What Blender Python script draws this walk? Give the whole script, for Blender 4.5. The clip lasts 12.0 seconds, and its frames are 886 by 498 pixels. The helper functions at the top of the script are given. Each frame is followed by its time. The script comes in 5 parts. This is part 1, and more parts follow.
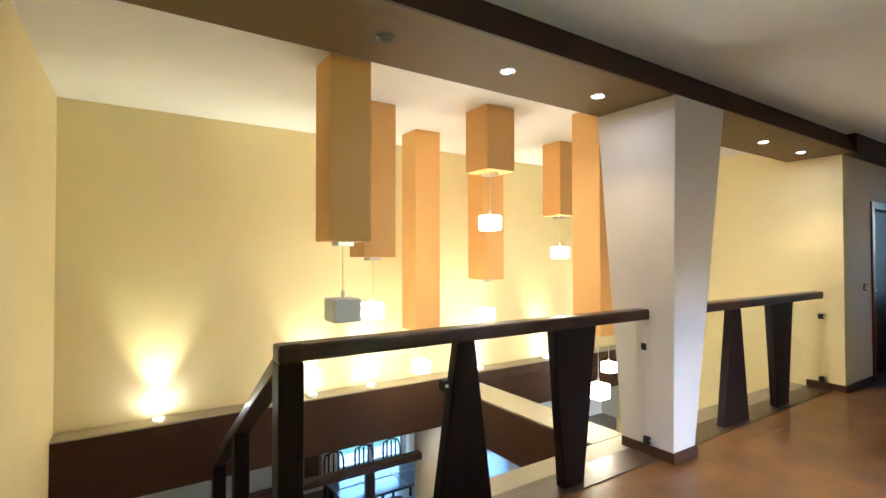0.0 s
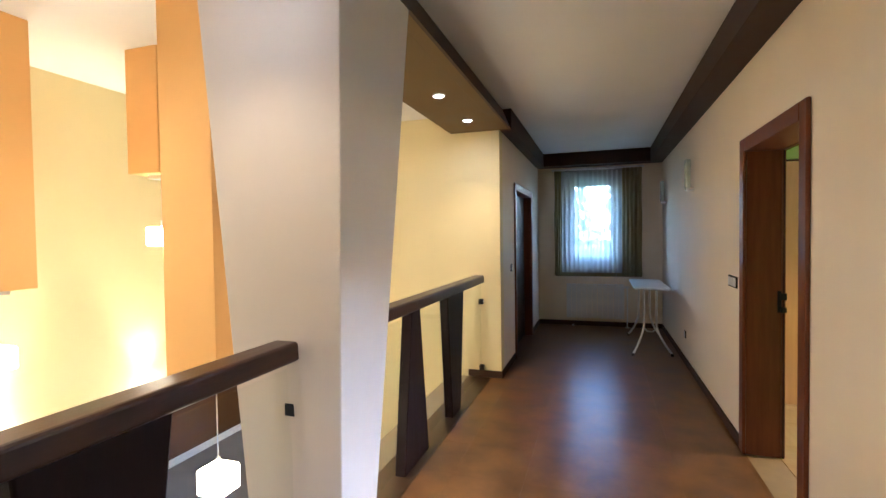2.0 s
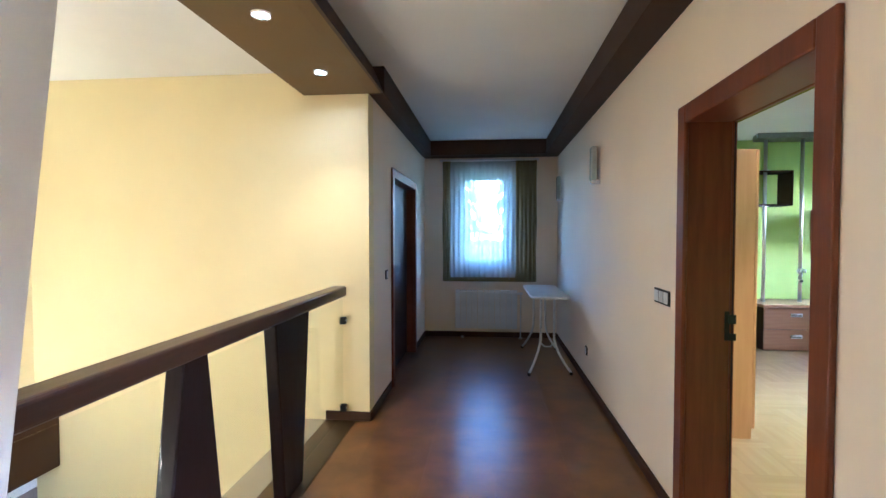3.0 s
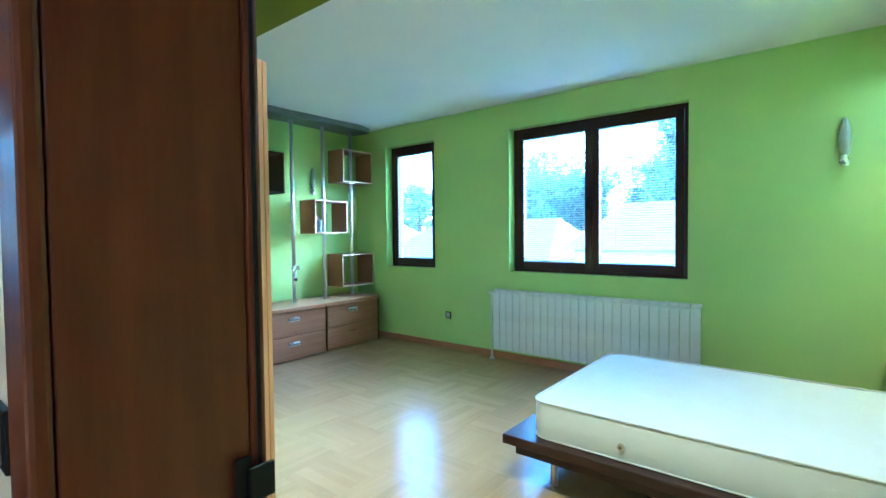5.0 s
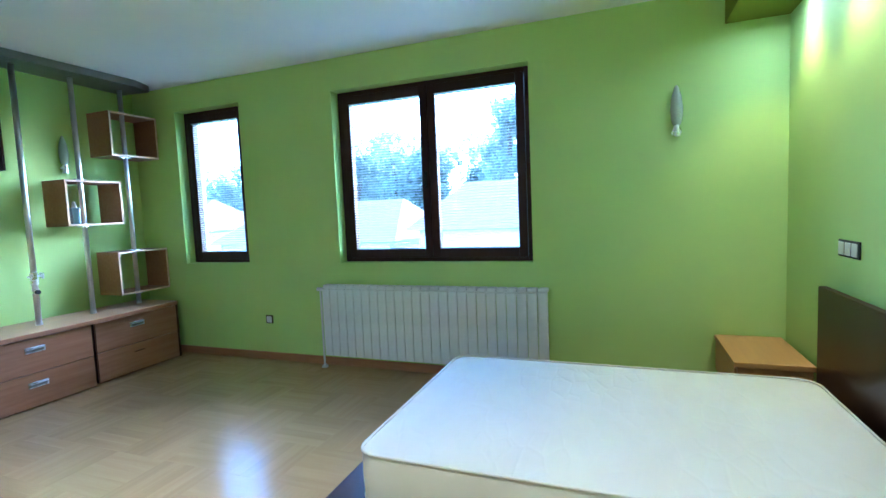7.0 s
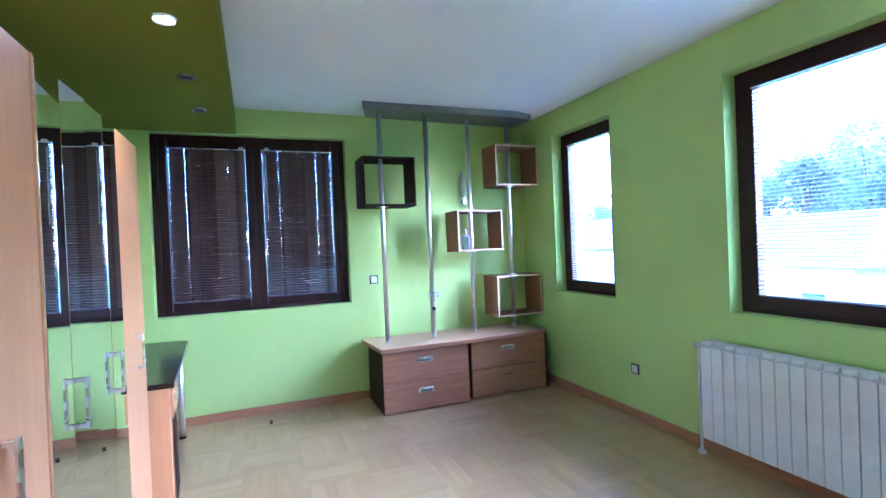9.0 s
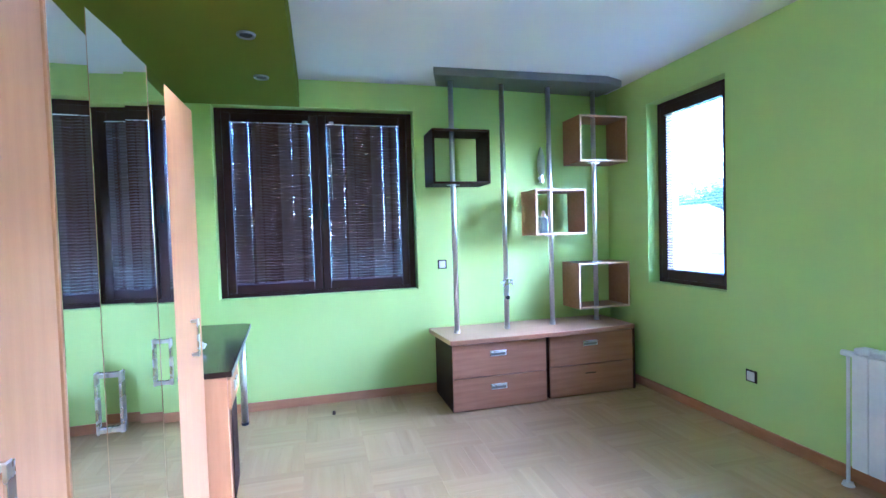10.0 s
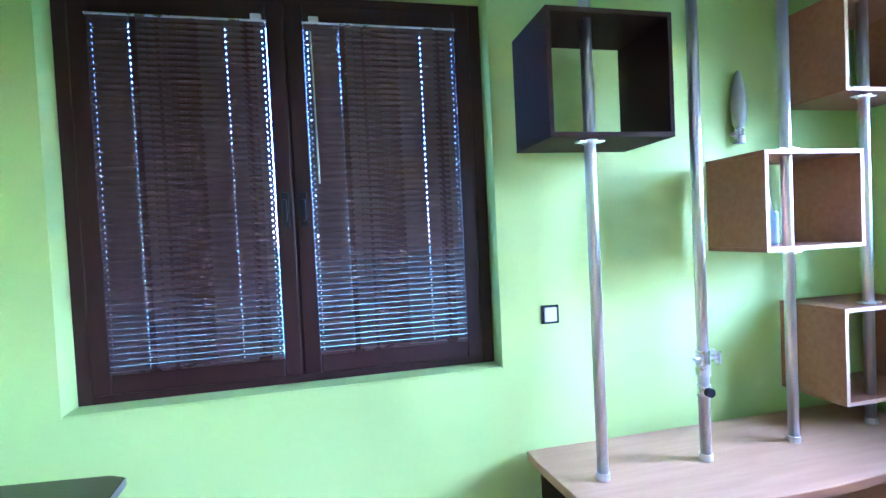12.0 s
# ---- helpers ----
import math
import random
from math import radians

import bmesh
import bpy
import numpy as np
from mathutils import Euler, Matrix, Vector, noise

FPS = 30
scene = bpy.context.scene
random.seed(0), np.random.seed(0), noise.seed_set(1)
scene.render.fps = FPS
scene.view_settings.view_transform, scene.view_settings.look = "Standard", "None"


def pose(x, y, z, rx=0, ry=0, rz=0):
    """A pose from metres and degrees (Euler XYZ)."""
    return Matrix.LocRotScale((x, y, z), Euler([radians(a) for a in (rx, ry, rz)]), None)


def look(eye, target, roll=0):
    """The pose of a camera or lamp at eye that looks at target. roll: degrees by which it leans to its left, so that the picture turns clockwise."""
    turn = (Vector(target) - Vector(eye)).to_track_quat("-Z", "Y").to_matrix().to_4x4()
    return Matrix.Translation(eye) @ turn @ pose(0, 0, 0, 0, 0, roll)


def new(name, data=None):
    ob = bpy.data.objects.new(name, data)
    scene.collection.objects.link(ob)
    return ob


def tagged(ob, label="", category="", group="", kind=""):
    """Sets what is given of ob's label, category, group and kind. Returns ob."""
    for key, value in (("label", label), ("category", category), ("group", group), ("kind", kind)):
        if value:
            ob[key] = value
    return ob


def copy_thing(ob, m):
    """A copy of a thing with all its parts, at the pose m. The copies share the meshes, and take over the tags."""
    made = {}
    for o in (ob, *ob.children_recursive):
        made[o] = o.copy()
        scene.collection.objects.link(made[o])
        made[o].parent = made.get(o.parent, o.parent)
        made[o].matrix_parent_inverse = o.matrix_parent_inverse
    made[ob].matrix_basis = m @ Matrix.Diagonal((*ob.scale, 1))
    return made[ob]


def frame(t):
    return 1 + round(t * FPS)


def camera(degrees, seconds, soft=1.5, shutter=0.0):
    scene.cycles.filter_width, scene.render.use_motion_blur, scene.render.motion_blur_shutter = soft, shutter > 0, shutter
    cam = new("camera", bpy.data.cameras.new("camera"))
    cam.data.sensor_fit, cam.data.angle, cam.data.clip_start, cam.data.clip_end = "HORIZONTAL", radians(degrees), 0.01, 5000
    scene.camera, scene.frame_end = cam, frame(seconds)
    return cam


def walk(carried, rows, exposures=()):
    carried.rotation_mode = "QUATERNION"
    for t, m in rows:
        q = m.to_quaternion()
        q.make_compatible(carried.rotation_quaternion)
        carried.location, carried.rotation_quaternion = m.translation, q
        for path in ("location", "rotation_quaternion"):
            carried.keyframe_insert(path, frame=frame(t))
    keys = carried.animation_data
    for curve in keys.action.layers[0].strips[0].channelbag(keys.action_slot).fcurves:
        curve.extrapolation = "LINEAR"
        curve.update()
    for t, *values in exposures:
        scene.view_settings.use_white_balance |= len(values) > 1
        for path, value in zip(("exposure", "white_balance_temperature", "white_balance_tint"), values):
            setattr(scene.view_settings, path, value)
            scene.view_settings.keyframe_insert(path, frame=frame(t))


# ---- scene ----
cam = camera(85.9, 12.0)
PATH = [
    (0, (0.07, -2.237, 1.449), (-1.605, -1.146, 1.483), -0.1),
    (0.5, (-0.282, -2.06, 1.474), (-1.808, -0.767, 1.469), -0.7),
    (1, (-0.515, -1.695, 1.474), (-1.795, -0.159, 1.436), -1.1),
    (1.5, (-0.708, -1.231, 1.448), (-1.653, 0.531, 1.399), -0.8),
    (2, (-0.883, -0.684, 1.472), (-1.51, 1.215, 1.418), -0.8),
    (2.5, (-0.936, -0.124, 1.493), (-1.327, 1.837, 1.445), -1.0),
    (2.7, (-0.947, 0.115, 1.465), (-1.272, 2.088, 1.409), -0.7),
    (4.3, (-0.446, 2.014, 1.444), (0.504, 3.774, 1.387), -0.7),
    (4.4, (-0.394, 2.084, 1.445), (0.666, 3.78, 1.392), -1.2),
    (4.5, (-0.328, 2.138, 1.425), (0.82, 3.775, 1.373), -0.9),
    (5, (-0.091, 2.317, 1.37), (1.466, 3.57, 1.305), -0.6),
    (5.5, (-0.019, 2.431, 1.384), (1.755, 3.348, 1.269), -1.2),
    (6, (0.013, 2.488, 1.373), (1.868, 3.22, 1.228), -1.8),
    (6.5, (0.232, 2.534, 1.347), (2.121, 3.168, 1.183), -2.2),
    (6.7, (0.4, 2.538, 1.356), (2.292, 3.164, 1.187), -2.3),
    (8.3, (1.453, 2.798, 1.468), (2.519, 4.491, 1.455), -2.9),
    (8.5, (1.494, 2.796, 1.468), (2.427, 4.564, 1.465), -2.7),
    (9, (1.525, 2.816, 1.466), (2.264, 4.674, 1.446), -2.4),
    (9.5, (1.537, 2.884, 1.454), (2.14, 4.791, 1.42), -2.3),
    (10, (1.534, 3.238, 1.429), (2.038, 5.173, 1.363), -1.7),
    (10.5, (1.56, 3.725, 1.446), (2.018, 5.671, 1.382), -1.6),
    (11, (1.606, 4.306, 1.467), (1.957, 6.275, 1.413), -2.3),
    (11.5, (1.645, 4.924, 1.509), (2.007, 6.89, 1.441), -2.0),
    (12, (1.722, 5.492, 1.515), (2.153, 7.444, 1.458), -2.8),
]
walk(cam, [(t, look(eye, target, roll)) for t, eye, target, roll in PATH],
     exposures=((0, 4.8, 4950, 10), (1.0, 4.65, 5150, 13), (1.5, 4.7, 5400, 15), (2.0, 4.85, 5050, 16), (2.7, 5.1, 4450, 15), (4.3, 5.3, 4250, 3), (5.0, 5.2, 3700, -3), (5.5, 4.95, 3900, 3), (6.7, 4.8, 4000, 8),
                (8.3, 4.75, 3900, 20), (9.0, 5.2, 4000, 28), (9.5, 5.4, 4050, 32), (10, 5.45, 3900, 28), (11, 5.4, 3780, 23), (12, 5.6, 3900, 30)))

# world and daylight
world = bpy.data.worlds.new("sky")
scene.world = world
world.use_nodes = True
wn = world.node_tree.nodes
sky = wn.new("ShaderNodeTexSky")
sky.sky_type = "NISHITA"
sky.sun_disc = False
sky.sun_elevation = radians(28)
sky.sun_rotation = radians(114)
sky.air_density, sky.dust_density = 1.0, 1.0
wn["Background"].inputs[1].default_value = 0.15
world.node_tree.links.new(sky.outputs[0], wn["Background"].inputs[0])


def lamp(kind, name, power, at, to, colour, size=0.05, angle=60, blend=0.6):
    data = bpy.data.lights.new(name, kind)
    data.energy, data.color = power, colour
    if kind == "SPOT":
        data.spot_size, data.spot_blend, data.shadow_soft_size = radians(angle), blend, size
    elif kind == "SUN":
        data.angle = size
    elif kind == "POINT":
        data.shadow_soft_size = size
    ob = new(name, data)
    ob.matrix_world = look(at, to)
    return ob


SUN = lamp("SUN", "sun", 0.5, (20, -9, 11.7), (0, 0, 0), (1.0, 0.99, 0.97), size=radians(46))
WARM = (1.0, 0.86, 0.46)
UPLIGHT, DOWNLIGHT, BEDSPOT, PENDANT = 3.0, 1.4, 1.15, 2.2

# ---- materials ----


def material(name, colour, rough=0.5, metal=0.0, second=None, scale=6.0, stretch=(1, 1, 1), bump=0.05, fine=60.0,
             amount=1.0, coat=0.0, random_tint=0.0, island=0.0, spec=0.5, placed=False, vary=0.07, quilt=0.0, spread=(0.35, 0.68)):
    """Two scales of variation: broad blotches between two colours, and fine relief."""
    m = bpy.data.materials.new(name)
    m.use_nodes = True
    n, l = m.node_tree.nodes, m.node_tree.links
    b = n["Principled BSDF"]
    co = n.new("ShaderNodeTexCoord")
    mp = n.new("ShaderNodeMapping")
    mp.inputs["Scale"].default_value = stretch
    l.new(n.new("ShaderNodeNewGeometry").outputs["Position"] if placed else co.outputs["Object"], mp.inputs[0])
    n1 = n.new("ShaderNodeTexNoise")
    n1.inputs["Scale"].default_value, n1.inputs["Detail"].default_value = scale, 5
    n2 = n.new("ShaderNodeTexNoise")
    n2.inputs["Scale"].default_value, n2.inputs["Detail"].default_value = fine, 3
    l.new(mp.outputs[0], n1.inputs["Vector"])
    l.new(mp.outputs[0], n2.inputs["Vector"])
    second = second or tuple(c * 0.86 for c in colour)
    ramp = n.new("ShaderNodeValToRGB")
    ramp.color_ramp.elements[0].position, ramp.color_ramp.elements[1].position = spread
    ramp.color_ramp.elements[0].color, ramp.color_ramp.elements[1].color = (*second, 1), (*colour, 1)
    add = n.new("ShaderNodeMath")
    add.operation = "MULTIPLY_ADD"
    add.inputs[1].default_value, add.inputs[2].default_value = 0.25 * amount, -0.125 * amount
    l.new(n2.outputs[0], add.inputs[0])
    add2 = n.new("ShaderNodeMath")
    l.new(n1.outputs[0], add2.inputs[0])
    l.new(add.outputs[0], add2.inputs[1])
    l.new(add2.outputs[0], ramp.inputs[0])
    out = ramp.outputs[0]
    if random_tint or island:
        hsv = n.new("ShaderNodeHueSaturation")
        mr = n.new("ShaderNodeMapRange")
        k = random_tint or island
        mr.inputs[3].default_value, mr.inputs[4].default_value = 1 - k, 1 + k
        if random_tint:
            l.new(n.new("ShaderNodeObjectInfo").outputs["Random"], mr.inputs[0])
        else:
            l.new(n.new("ShaderNodeNewGeometry").outputs["Random Per Island"], mr.inputs[0])
        l.new(mr.outputs[0], hsv.inputs["Value"])
        l.new(out, hsv.inputs["Color"])
        out = hsv.outputs[0]
    l.new(out, b.inputs["Base Color"])
    rr = n.new("ShaderNodeMapRange")
    rr.inputs[3].default_value, rr.inputs[4].default_value = max(rough - vary, 0.01), min(rough + vary, 1)
    l.new(n1.outputs[0], rr.inputs[0])
    l.new(rr.outputs[0], b.inputs["Roughness"])
    b.inputs["Metallic"].default_value = metal
    b.inputs["Coat Weight"].default_value = coat
    b.inputs["Specular IOR Level"].default_value = spec
    b.inputs["Coat Roughness"].default_value = 0.12
    if quilt:
        vo = n.new("ShaderNodeTexVoronoi")
        vo.feature = "DISTANCE_TO_EDGE"
        vo.inputs["Scale"].default_value = quilt
        l.new(mp.outputs[0], vo.inputs["Vector"])
        sm = n.new("ShaderNodeMapRange")
        sm.inputs[2].default_value = 0.12
        l.new(vo.outputs["Distance"], sm.inputs[0])
        bq, bf = n.new("ShaderNodeBump"), n.new("ShaderNodeBump")
        bq.inputs["Strength"].default_value, bq.inputs["Distance"].default_value = 0.13, 0.012
        bf.inputs["Strength"].default_value, bf.inputs["Distance"].default_value = bump, 0.01
        l.new(sm.outputs[0], bq.inputs["Height"])
        l.new(n2.outputs[0], bf.inputs["Height"])
        l.new(bf.outputs[0], bq.inputs["Normal"])
        l.new(bq.outputs[0], b.inputs["Normal"])
    elif bump:
        bp = n.new("ShaderNodeBump")
        bp.inputs["Strength"].default_value, bp.inputs["Distance"].default_value = bump, 0.01
        l.new(n2.outputs[0], bp.inputs["Height"])
        l.new(bp.outputs[0], b.inputs["Normal"])
    return m


def glowing(name, colour, strength):
    m = bpy.data.materials.new(name)
    m.use_nodes = True
    b = m.node_tree.nodes["Principled BSDF"]
    b.inputs["Base Color"].default_value = (0.85, 0.83, 0.78, 1)
    b.inputs["Roughness"].default_value = 0.4
    b.inputs["Emission Color"].default_value = (*colour, 1)
    b.inputs["Emission Strength"].default_value = strength
    return m


def glass(name, tint=(1, 1, 1), rough=0.0):
    """Thin pane: mostly clear, with a mirror-like sheen at grazing angles."""
    m = bpy.data.materials.new(name)
    m.use_nodes = True
    n, l = m.node_tree.nodes, m.node_tree.links
    n.remove(n["Principled BSDF"])
    t, g, mix, f, p, q = (n.new("ShaderNodeBsdfTransparent"), n.new("ShaderNodeBsdfGlossy"), n.new("ShaderNodeMixShader"),
                          n.new("ShaderNodeLayerWeight"), n.new("ShaderNodeMath"), n.new("ShaderNodeMath"))
    t.inputs[0].default_value = (*tint, 1)
    g.inputs["Roughness"].default_value = rough
    p.operation, q.operation = "POWER", "MULTIPLY_ADD"
    p.inputs[1].default_value = 5.0
    q.inputs[1].default_value, q.inputs[2].default_value = 0.5, 0.02
    l.new(f.outputs["Facing"], p.inputs[0])
    l.new(p.outputs[0], q.inputs[0])
    l.new(q.outputs[0], mix.inputs[0])
    l.new(t.outputs[0], mix.inputs[1])
    l.new(g.outputs[0], mix.inputs[2])
    l.new(mix.outputs[0], n["Material Output"].inputs[0])
    return m


def sheer(name, colour, see):
    m = bpy.data.materials.new(name)
    m.use_nodes = True
    n, l = m.node_tree.nodes, m.node_tree.links
    n.remove(n["Principled BSDF"])
    t, d, tl, mix, mix2 = (n.new("ShaderNodeBsdfTransparent"), n.new("ShaderNodeBsdfDiffuse"),
                           n.new("ShaderNodeBsdfTranslucent"), n.new("ShaderNodeMixShader"), n.new("ShaderNodeMixShader"))
    wv = n.new("ShaderNodeTexNoise")
    wv.inputs["Scale"].default_value = 300
    mr = n.new("ShaderNodeMapRange")
    mr.inputs[3].default_value, mr.inputs[4].default_value = see - 0.12, see + 0.12
    l.new(wv.outputs[0], mr.inputs[0])
    d.inputs[0].default_value = tl.inputs[0].default_value = (*colour, 1)
    mix.inputs[0].default_value = 0.5
    l.new(d.outputs[0], mix.inputs[1])
    l.new(tl.outputs[0], mix.inputs[2])
    l.new(mr.outputs[0], mix2.inputs[0])
    l.new(mix.outputs[0], mix2.inputs[1])
    l.new(t.outputs[0], mix2.inputs[2])
    l.new(mix2.outputs[0], n["Material Output"].inputs[0])
    return m


CREAM = material("cream_paint", (0.84, 0.73, 0.58), 0.75, second=(0.81, 0.70, 0.55), scale=1.5, bump=0.08, fine=220)
YELLOW = material("yellow_paint", (0.82, 0.71, 0.40), 0.75, second=(0.79, 0.675, 0.37), scale=1.5, bump=0.08, fine=220)
APRICOT = material("apricot_paint", (0.78, 0.47, 0.15), 0.75, second=(0.75, 0.44, 0.135), scale=2, bump=0.06, fine=220)
WHITE = material("white_paint", (0.80, 0.79, 0.77), 0.8, second=(0.76, 0.75, 0.73), scale=1.2, bump=0.05, fine=200)
# Cream darkened in the colour to offset strong light on the column.
PALE = material("column_cream_dimmed", (0.57, 0.515, 0.46), 0.75, second=(0.54, 0.485, 0.43), scale=2, bump=0.08, fine=220)
GREEN = material("lime_paint", (0.505, 0.655, 0.175), 0.65, second=(0.48, 0.635, 0.155), scale=1.6, bump=0.08, fine=240)
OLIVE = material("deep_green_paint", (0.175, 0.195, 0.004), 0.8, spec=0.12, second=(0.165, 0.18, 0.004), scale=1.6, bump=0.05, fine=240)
BEAM = material("dark_brown_beam", (0.052, 0.025, 0.014), 0.55, spec=0.25, second=(0.035, 0.018, 0.012), scale=5, bump=0.04, fine=120)
SOFFIT = material("brown_soffit", (0.15, 0.092, 0.032), 0.6, spec=0.25, second=(0.135, 0.088, 0.032), scale=3, bump=0.03, fine=160)
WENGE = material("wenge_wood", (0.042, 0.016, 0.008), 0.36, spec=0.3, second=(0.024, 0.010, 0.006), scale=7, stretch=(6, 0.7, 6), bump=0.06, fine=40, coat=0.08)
# Same wood as the handrail, nearly black: the uprights' shade is in the colour.
WENGE_V = material("wenge_wood_upright_shaded", (0.012, 0.005, 0.004), 0.42, second=(0.008, 0.004, 0.0035), scale=7, stretch=(6, 6, 0.6), bump=0.06, fine=40, spec=0.14)
BROWNBOARD = material("dark_brown_board", (0.050, 0.021, 0.009), 0.5, spec=0.25, second=(0.038, 0.016, 0.008), scale=4, stretch=(3, 0.7, 3), bump=0.04, fine=60)
DESKTOP = material("polished_dark_desktop", (0.030, 0.016, 0.011), 0.22, second=(0.024, 0.012, 0.009), scale=6, stretch=(6, 0.7, 6), bump=0.02)
MAHOG = material("mahogany_wood", (0.165, 0.043, 0.013), 0.38, spec=0.35, second=(0.12, 0.030, 0.009), scale=6, stretch=(7, 7, 0.5), bump=0.05, fine=40, coat=0.1)
BEECH = material("beech_board", (0.57, 0.305, 0.125), 0.48, spec=0.3, second=(0.52, 0.27, 0.105), scale=5, stretch=(7, 7, 0.5), bump=0.03, fine=50)
BEECH_EDGE = material("beech_edge", (0.70, 0.50, 0.34), 0.45, scale=6, stretch=(5, 5, 0.6), bump=0.03)
WALNUT = material("walnut_board", (0.33, 0.165, 0.08), 0.45, spec=0.3, second=(0.275, 0.13, 0.06), scale=5, stretch=(0.6, 7, 7), bump=0.04, fine=50)
WALNUT_TOP = material("light_walnut_top", (0.47, 0.30, 0.165), 0.4, spec=0.35, second=(0.41, 0.25, 0.13), scale=5, stretch=(0.6, 7, 7), bump=0.04, fine=50)
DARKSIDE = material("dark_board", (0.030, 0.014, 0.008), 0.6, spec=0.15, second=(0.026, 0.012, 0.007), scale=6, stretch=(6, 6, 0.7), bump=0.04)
HONEY = material("honey_wood", (0.50, 0.27, 0.08), 0.4, second=(0.44, 0.23, 0.06), scale=5, stretch=(0.7, 6, 6), bump=0.03, fine=50)
FRAME = material("brown_window_frame", (0.034, 0.012, 0.010), 0.42, spec=0.3, second=(0.025, 0.009, 0.008), scale=8, stretch=(5, 5, 0.8), bump=0.04, fine=60)
STEEL = material("brushed_steel", (0.82, 0.82, 0.84), 0.29, metal=1.0, second=(0.72, 0.72, 0.74), scale=9, stretch=(10, 10, 0.3), bump=0.0, vary=0.03, fine=80)
CHROME = material("satin_chrome", (0.82, 0.82, 0.84), 0.28, metal=1.0, scale=12, bump=0.0)
GREYMET = material("grey_metal_cap", (0.26, 0.26, 0.24), 0.38, metal=0.7, scale=6, bump=0.02)
BLACK = material("black_plastic", (0.010, 0.010, 0.011), 0.5, spec=0.25, scale=12, bump=0.02)
SWITCH = material("white_plastic", (0.72, 0.72, 0.70), 0.35, scale=12, bump=0.0)
RADIATOR = material("radiator_enamel", (0.78, 0.79, 0.80), 0.3, scale=4, bump=0.01)
FABRIC = material("mattress_fabric", (0.68, 0.66, 0.62), 0.85, second=(0.65, 0.62, 0.57), scale=3, bump=0.15, fine=160)
QUILT = material("quilted_mattress_fabric", (0.68, 0.66, 0.62), 0.85, second=(0.65, 0.62, 0.57), scale=3, stretch=(1.0, 2.1, 0.4), bump=0.12, fine=160, quilt=6.5)
# Cream darkened: the dim light on ledges and cross beam is in the colour.
LEDGE = material("dimmed_cream_ledge", (0.36, 0.31, 0.21), 0.6, second=(0.32, 0.27, 0.18), scale=3, bump=0.05)
TILE = material("brown_floor_tile", (0.235, 0.105, 0.027), 0.32, spec=0.38, second=(0.05, 0.020, 0.006), scale=4.0, bump=0.02, fine=30, random_tint=0.06, amount=0.4, spread=(0.12, 0.88), placed=True)
TILE_J = material("brown_floor_joint", (0.10, 0.047, 0.02), 0.4, scale=10, bump=0.1)
PARQ_X = material("oak_parquet_parq_x", (0.435, 0.292, 0.138), 0.2, spec=0.6, second=(0.395, 0.260, 0.118), scale=2.5, stretch=(0.7, 9, 9), bump=0.02, fine=40, random_tint=0.07, placed=True)
PARQ_Y = material("oak_parquet_parq_y", (0.435, 0.292, 0.138), 0.2, spec=0.6, second=(0.395, 0.260, 0.118), scale=2.5, stretch=(9, 0.7, 9), bump=0.02, fine=40, random_tint=0.07, placed=True)
JOINED_X = material("oak_parquet_joined_x", (0.435, 0.292, 0.138), 0.2, spec=0.6, second=(0.395, 0.260, 0.118), scale=2.5, stretch=(0.7, 9, 9), bump=0.02, fine=40, island=0.07, placed=True)
JOINED_Y = material("oak_parquet_joined_y", (0.435, 0.292, 0.138), 0.2, spec=0.6, second=(0.395, 0.260, 0.118), scale=2.5, stretch=(9, 0.7, 9), bump=0.02, fine=40, island=0.07, placed=True)
PARQ_J = material("parquet_joint", (0.36, 0.24, 0.115), 0.5, scale=10, bump=0.0)
BORDER = material("dark_brown_stone", (0.075, 0.040, 0.018), 0.35, second=(0.055, 0.030, 0.014), scale=8, bump=0.03)
SKIRT = material("oak_skirting", (0.40, 0.19, 0.075), 0.4, second=(0.34, 0.155, 0.06), scale=6, stretch=(0.8, 0.8, 6), bump=0.03)
DARKSKIRT = material("dark_tile_skirting", (0.055, 0.026, 0.014), 0.6, spec=0.2, scale=6, bump=0.04)
MIRROR = material("mirror_silver", (0.90, 0.92, 0.90), 0.015, metal=1.0, second=(0.89, 0.91, 0.89), bump=0.0, vary=0.0)
SLAT_DARK = material("dark_blind_slat", (0.065, 0.036, 0.032), 0.28, scale=10, bump=0.0)
SLAT_WHITE = material("pale_grey_blind_slat", (0.50, 0.51, 0.53), 0.4, scale=10, bump=0.0)
PANE = glass("window_glass", (0.97, 0.985, 0.98))
RAILGLASS = glass("rail_glass", (0.97, 0.985, 0.97))
SCONCE = material("frosted_sconce_glass", (0.44, 0.49, 0.38), 0.25, scale=8, bump=0.02)
BULB = glowing("lamp_glow", (1.0, 0.85, 0.62), 10)
BULB_W = glowing("white_lamp_glow", (1.0, 0.93, 0.82), 10)
SHADE = glowing("lit_opal_shade", (1.0, 0.77, 0.44), PENDANT)
# Bluish tint puts the daylight on the unlit shade into its colour.
SHADE_OFF = material("unlit_opal_shade_daylit", (0.72, 0.77, 0.88), 0.4, scale=6, bump=0.02)
VOILE = sheer("white_voile", (0.55, 0.62, 0.62), 0.45)
DRAPE = sheer("olive_drape", (0.27, 0.23, 0.12), 0.22)
ASHLAR = material("niche_glass_block", (0.50, 0.56, 0.52), 0.15, scale=9, bump=0.2, fine=25)
BLUE = material("blue_plastic", (0.05, 0.35, 0.65), 0.3, scale=8, bump=0.0)
PAPER = material("crumpled_paper", (0.78, 0.77, 0.76), 0.6, scale=14, bump=0.3, fine=60)
SOAPBLUE = material("pale_blue_plastic", (0.45, 0.68, 0.80), 0.35, scale=8, bump=0.0)
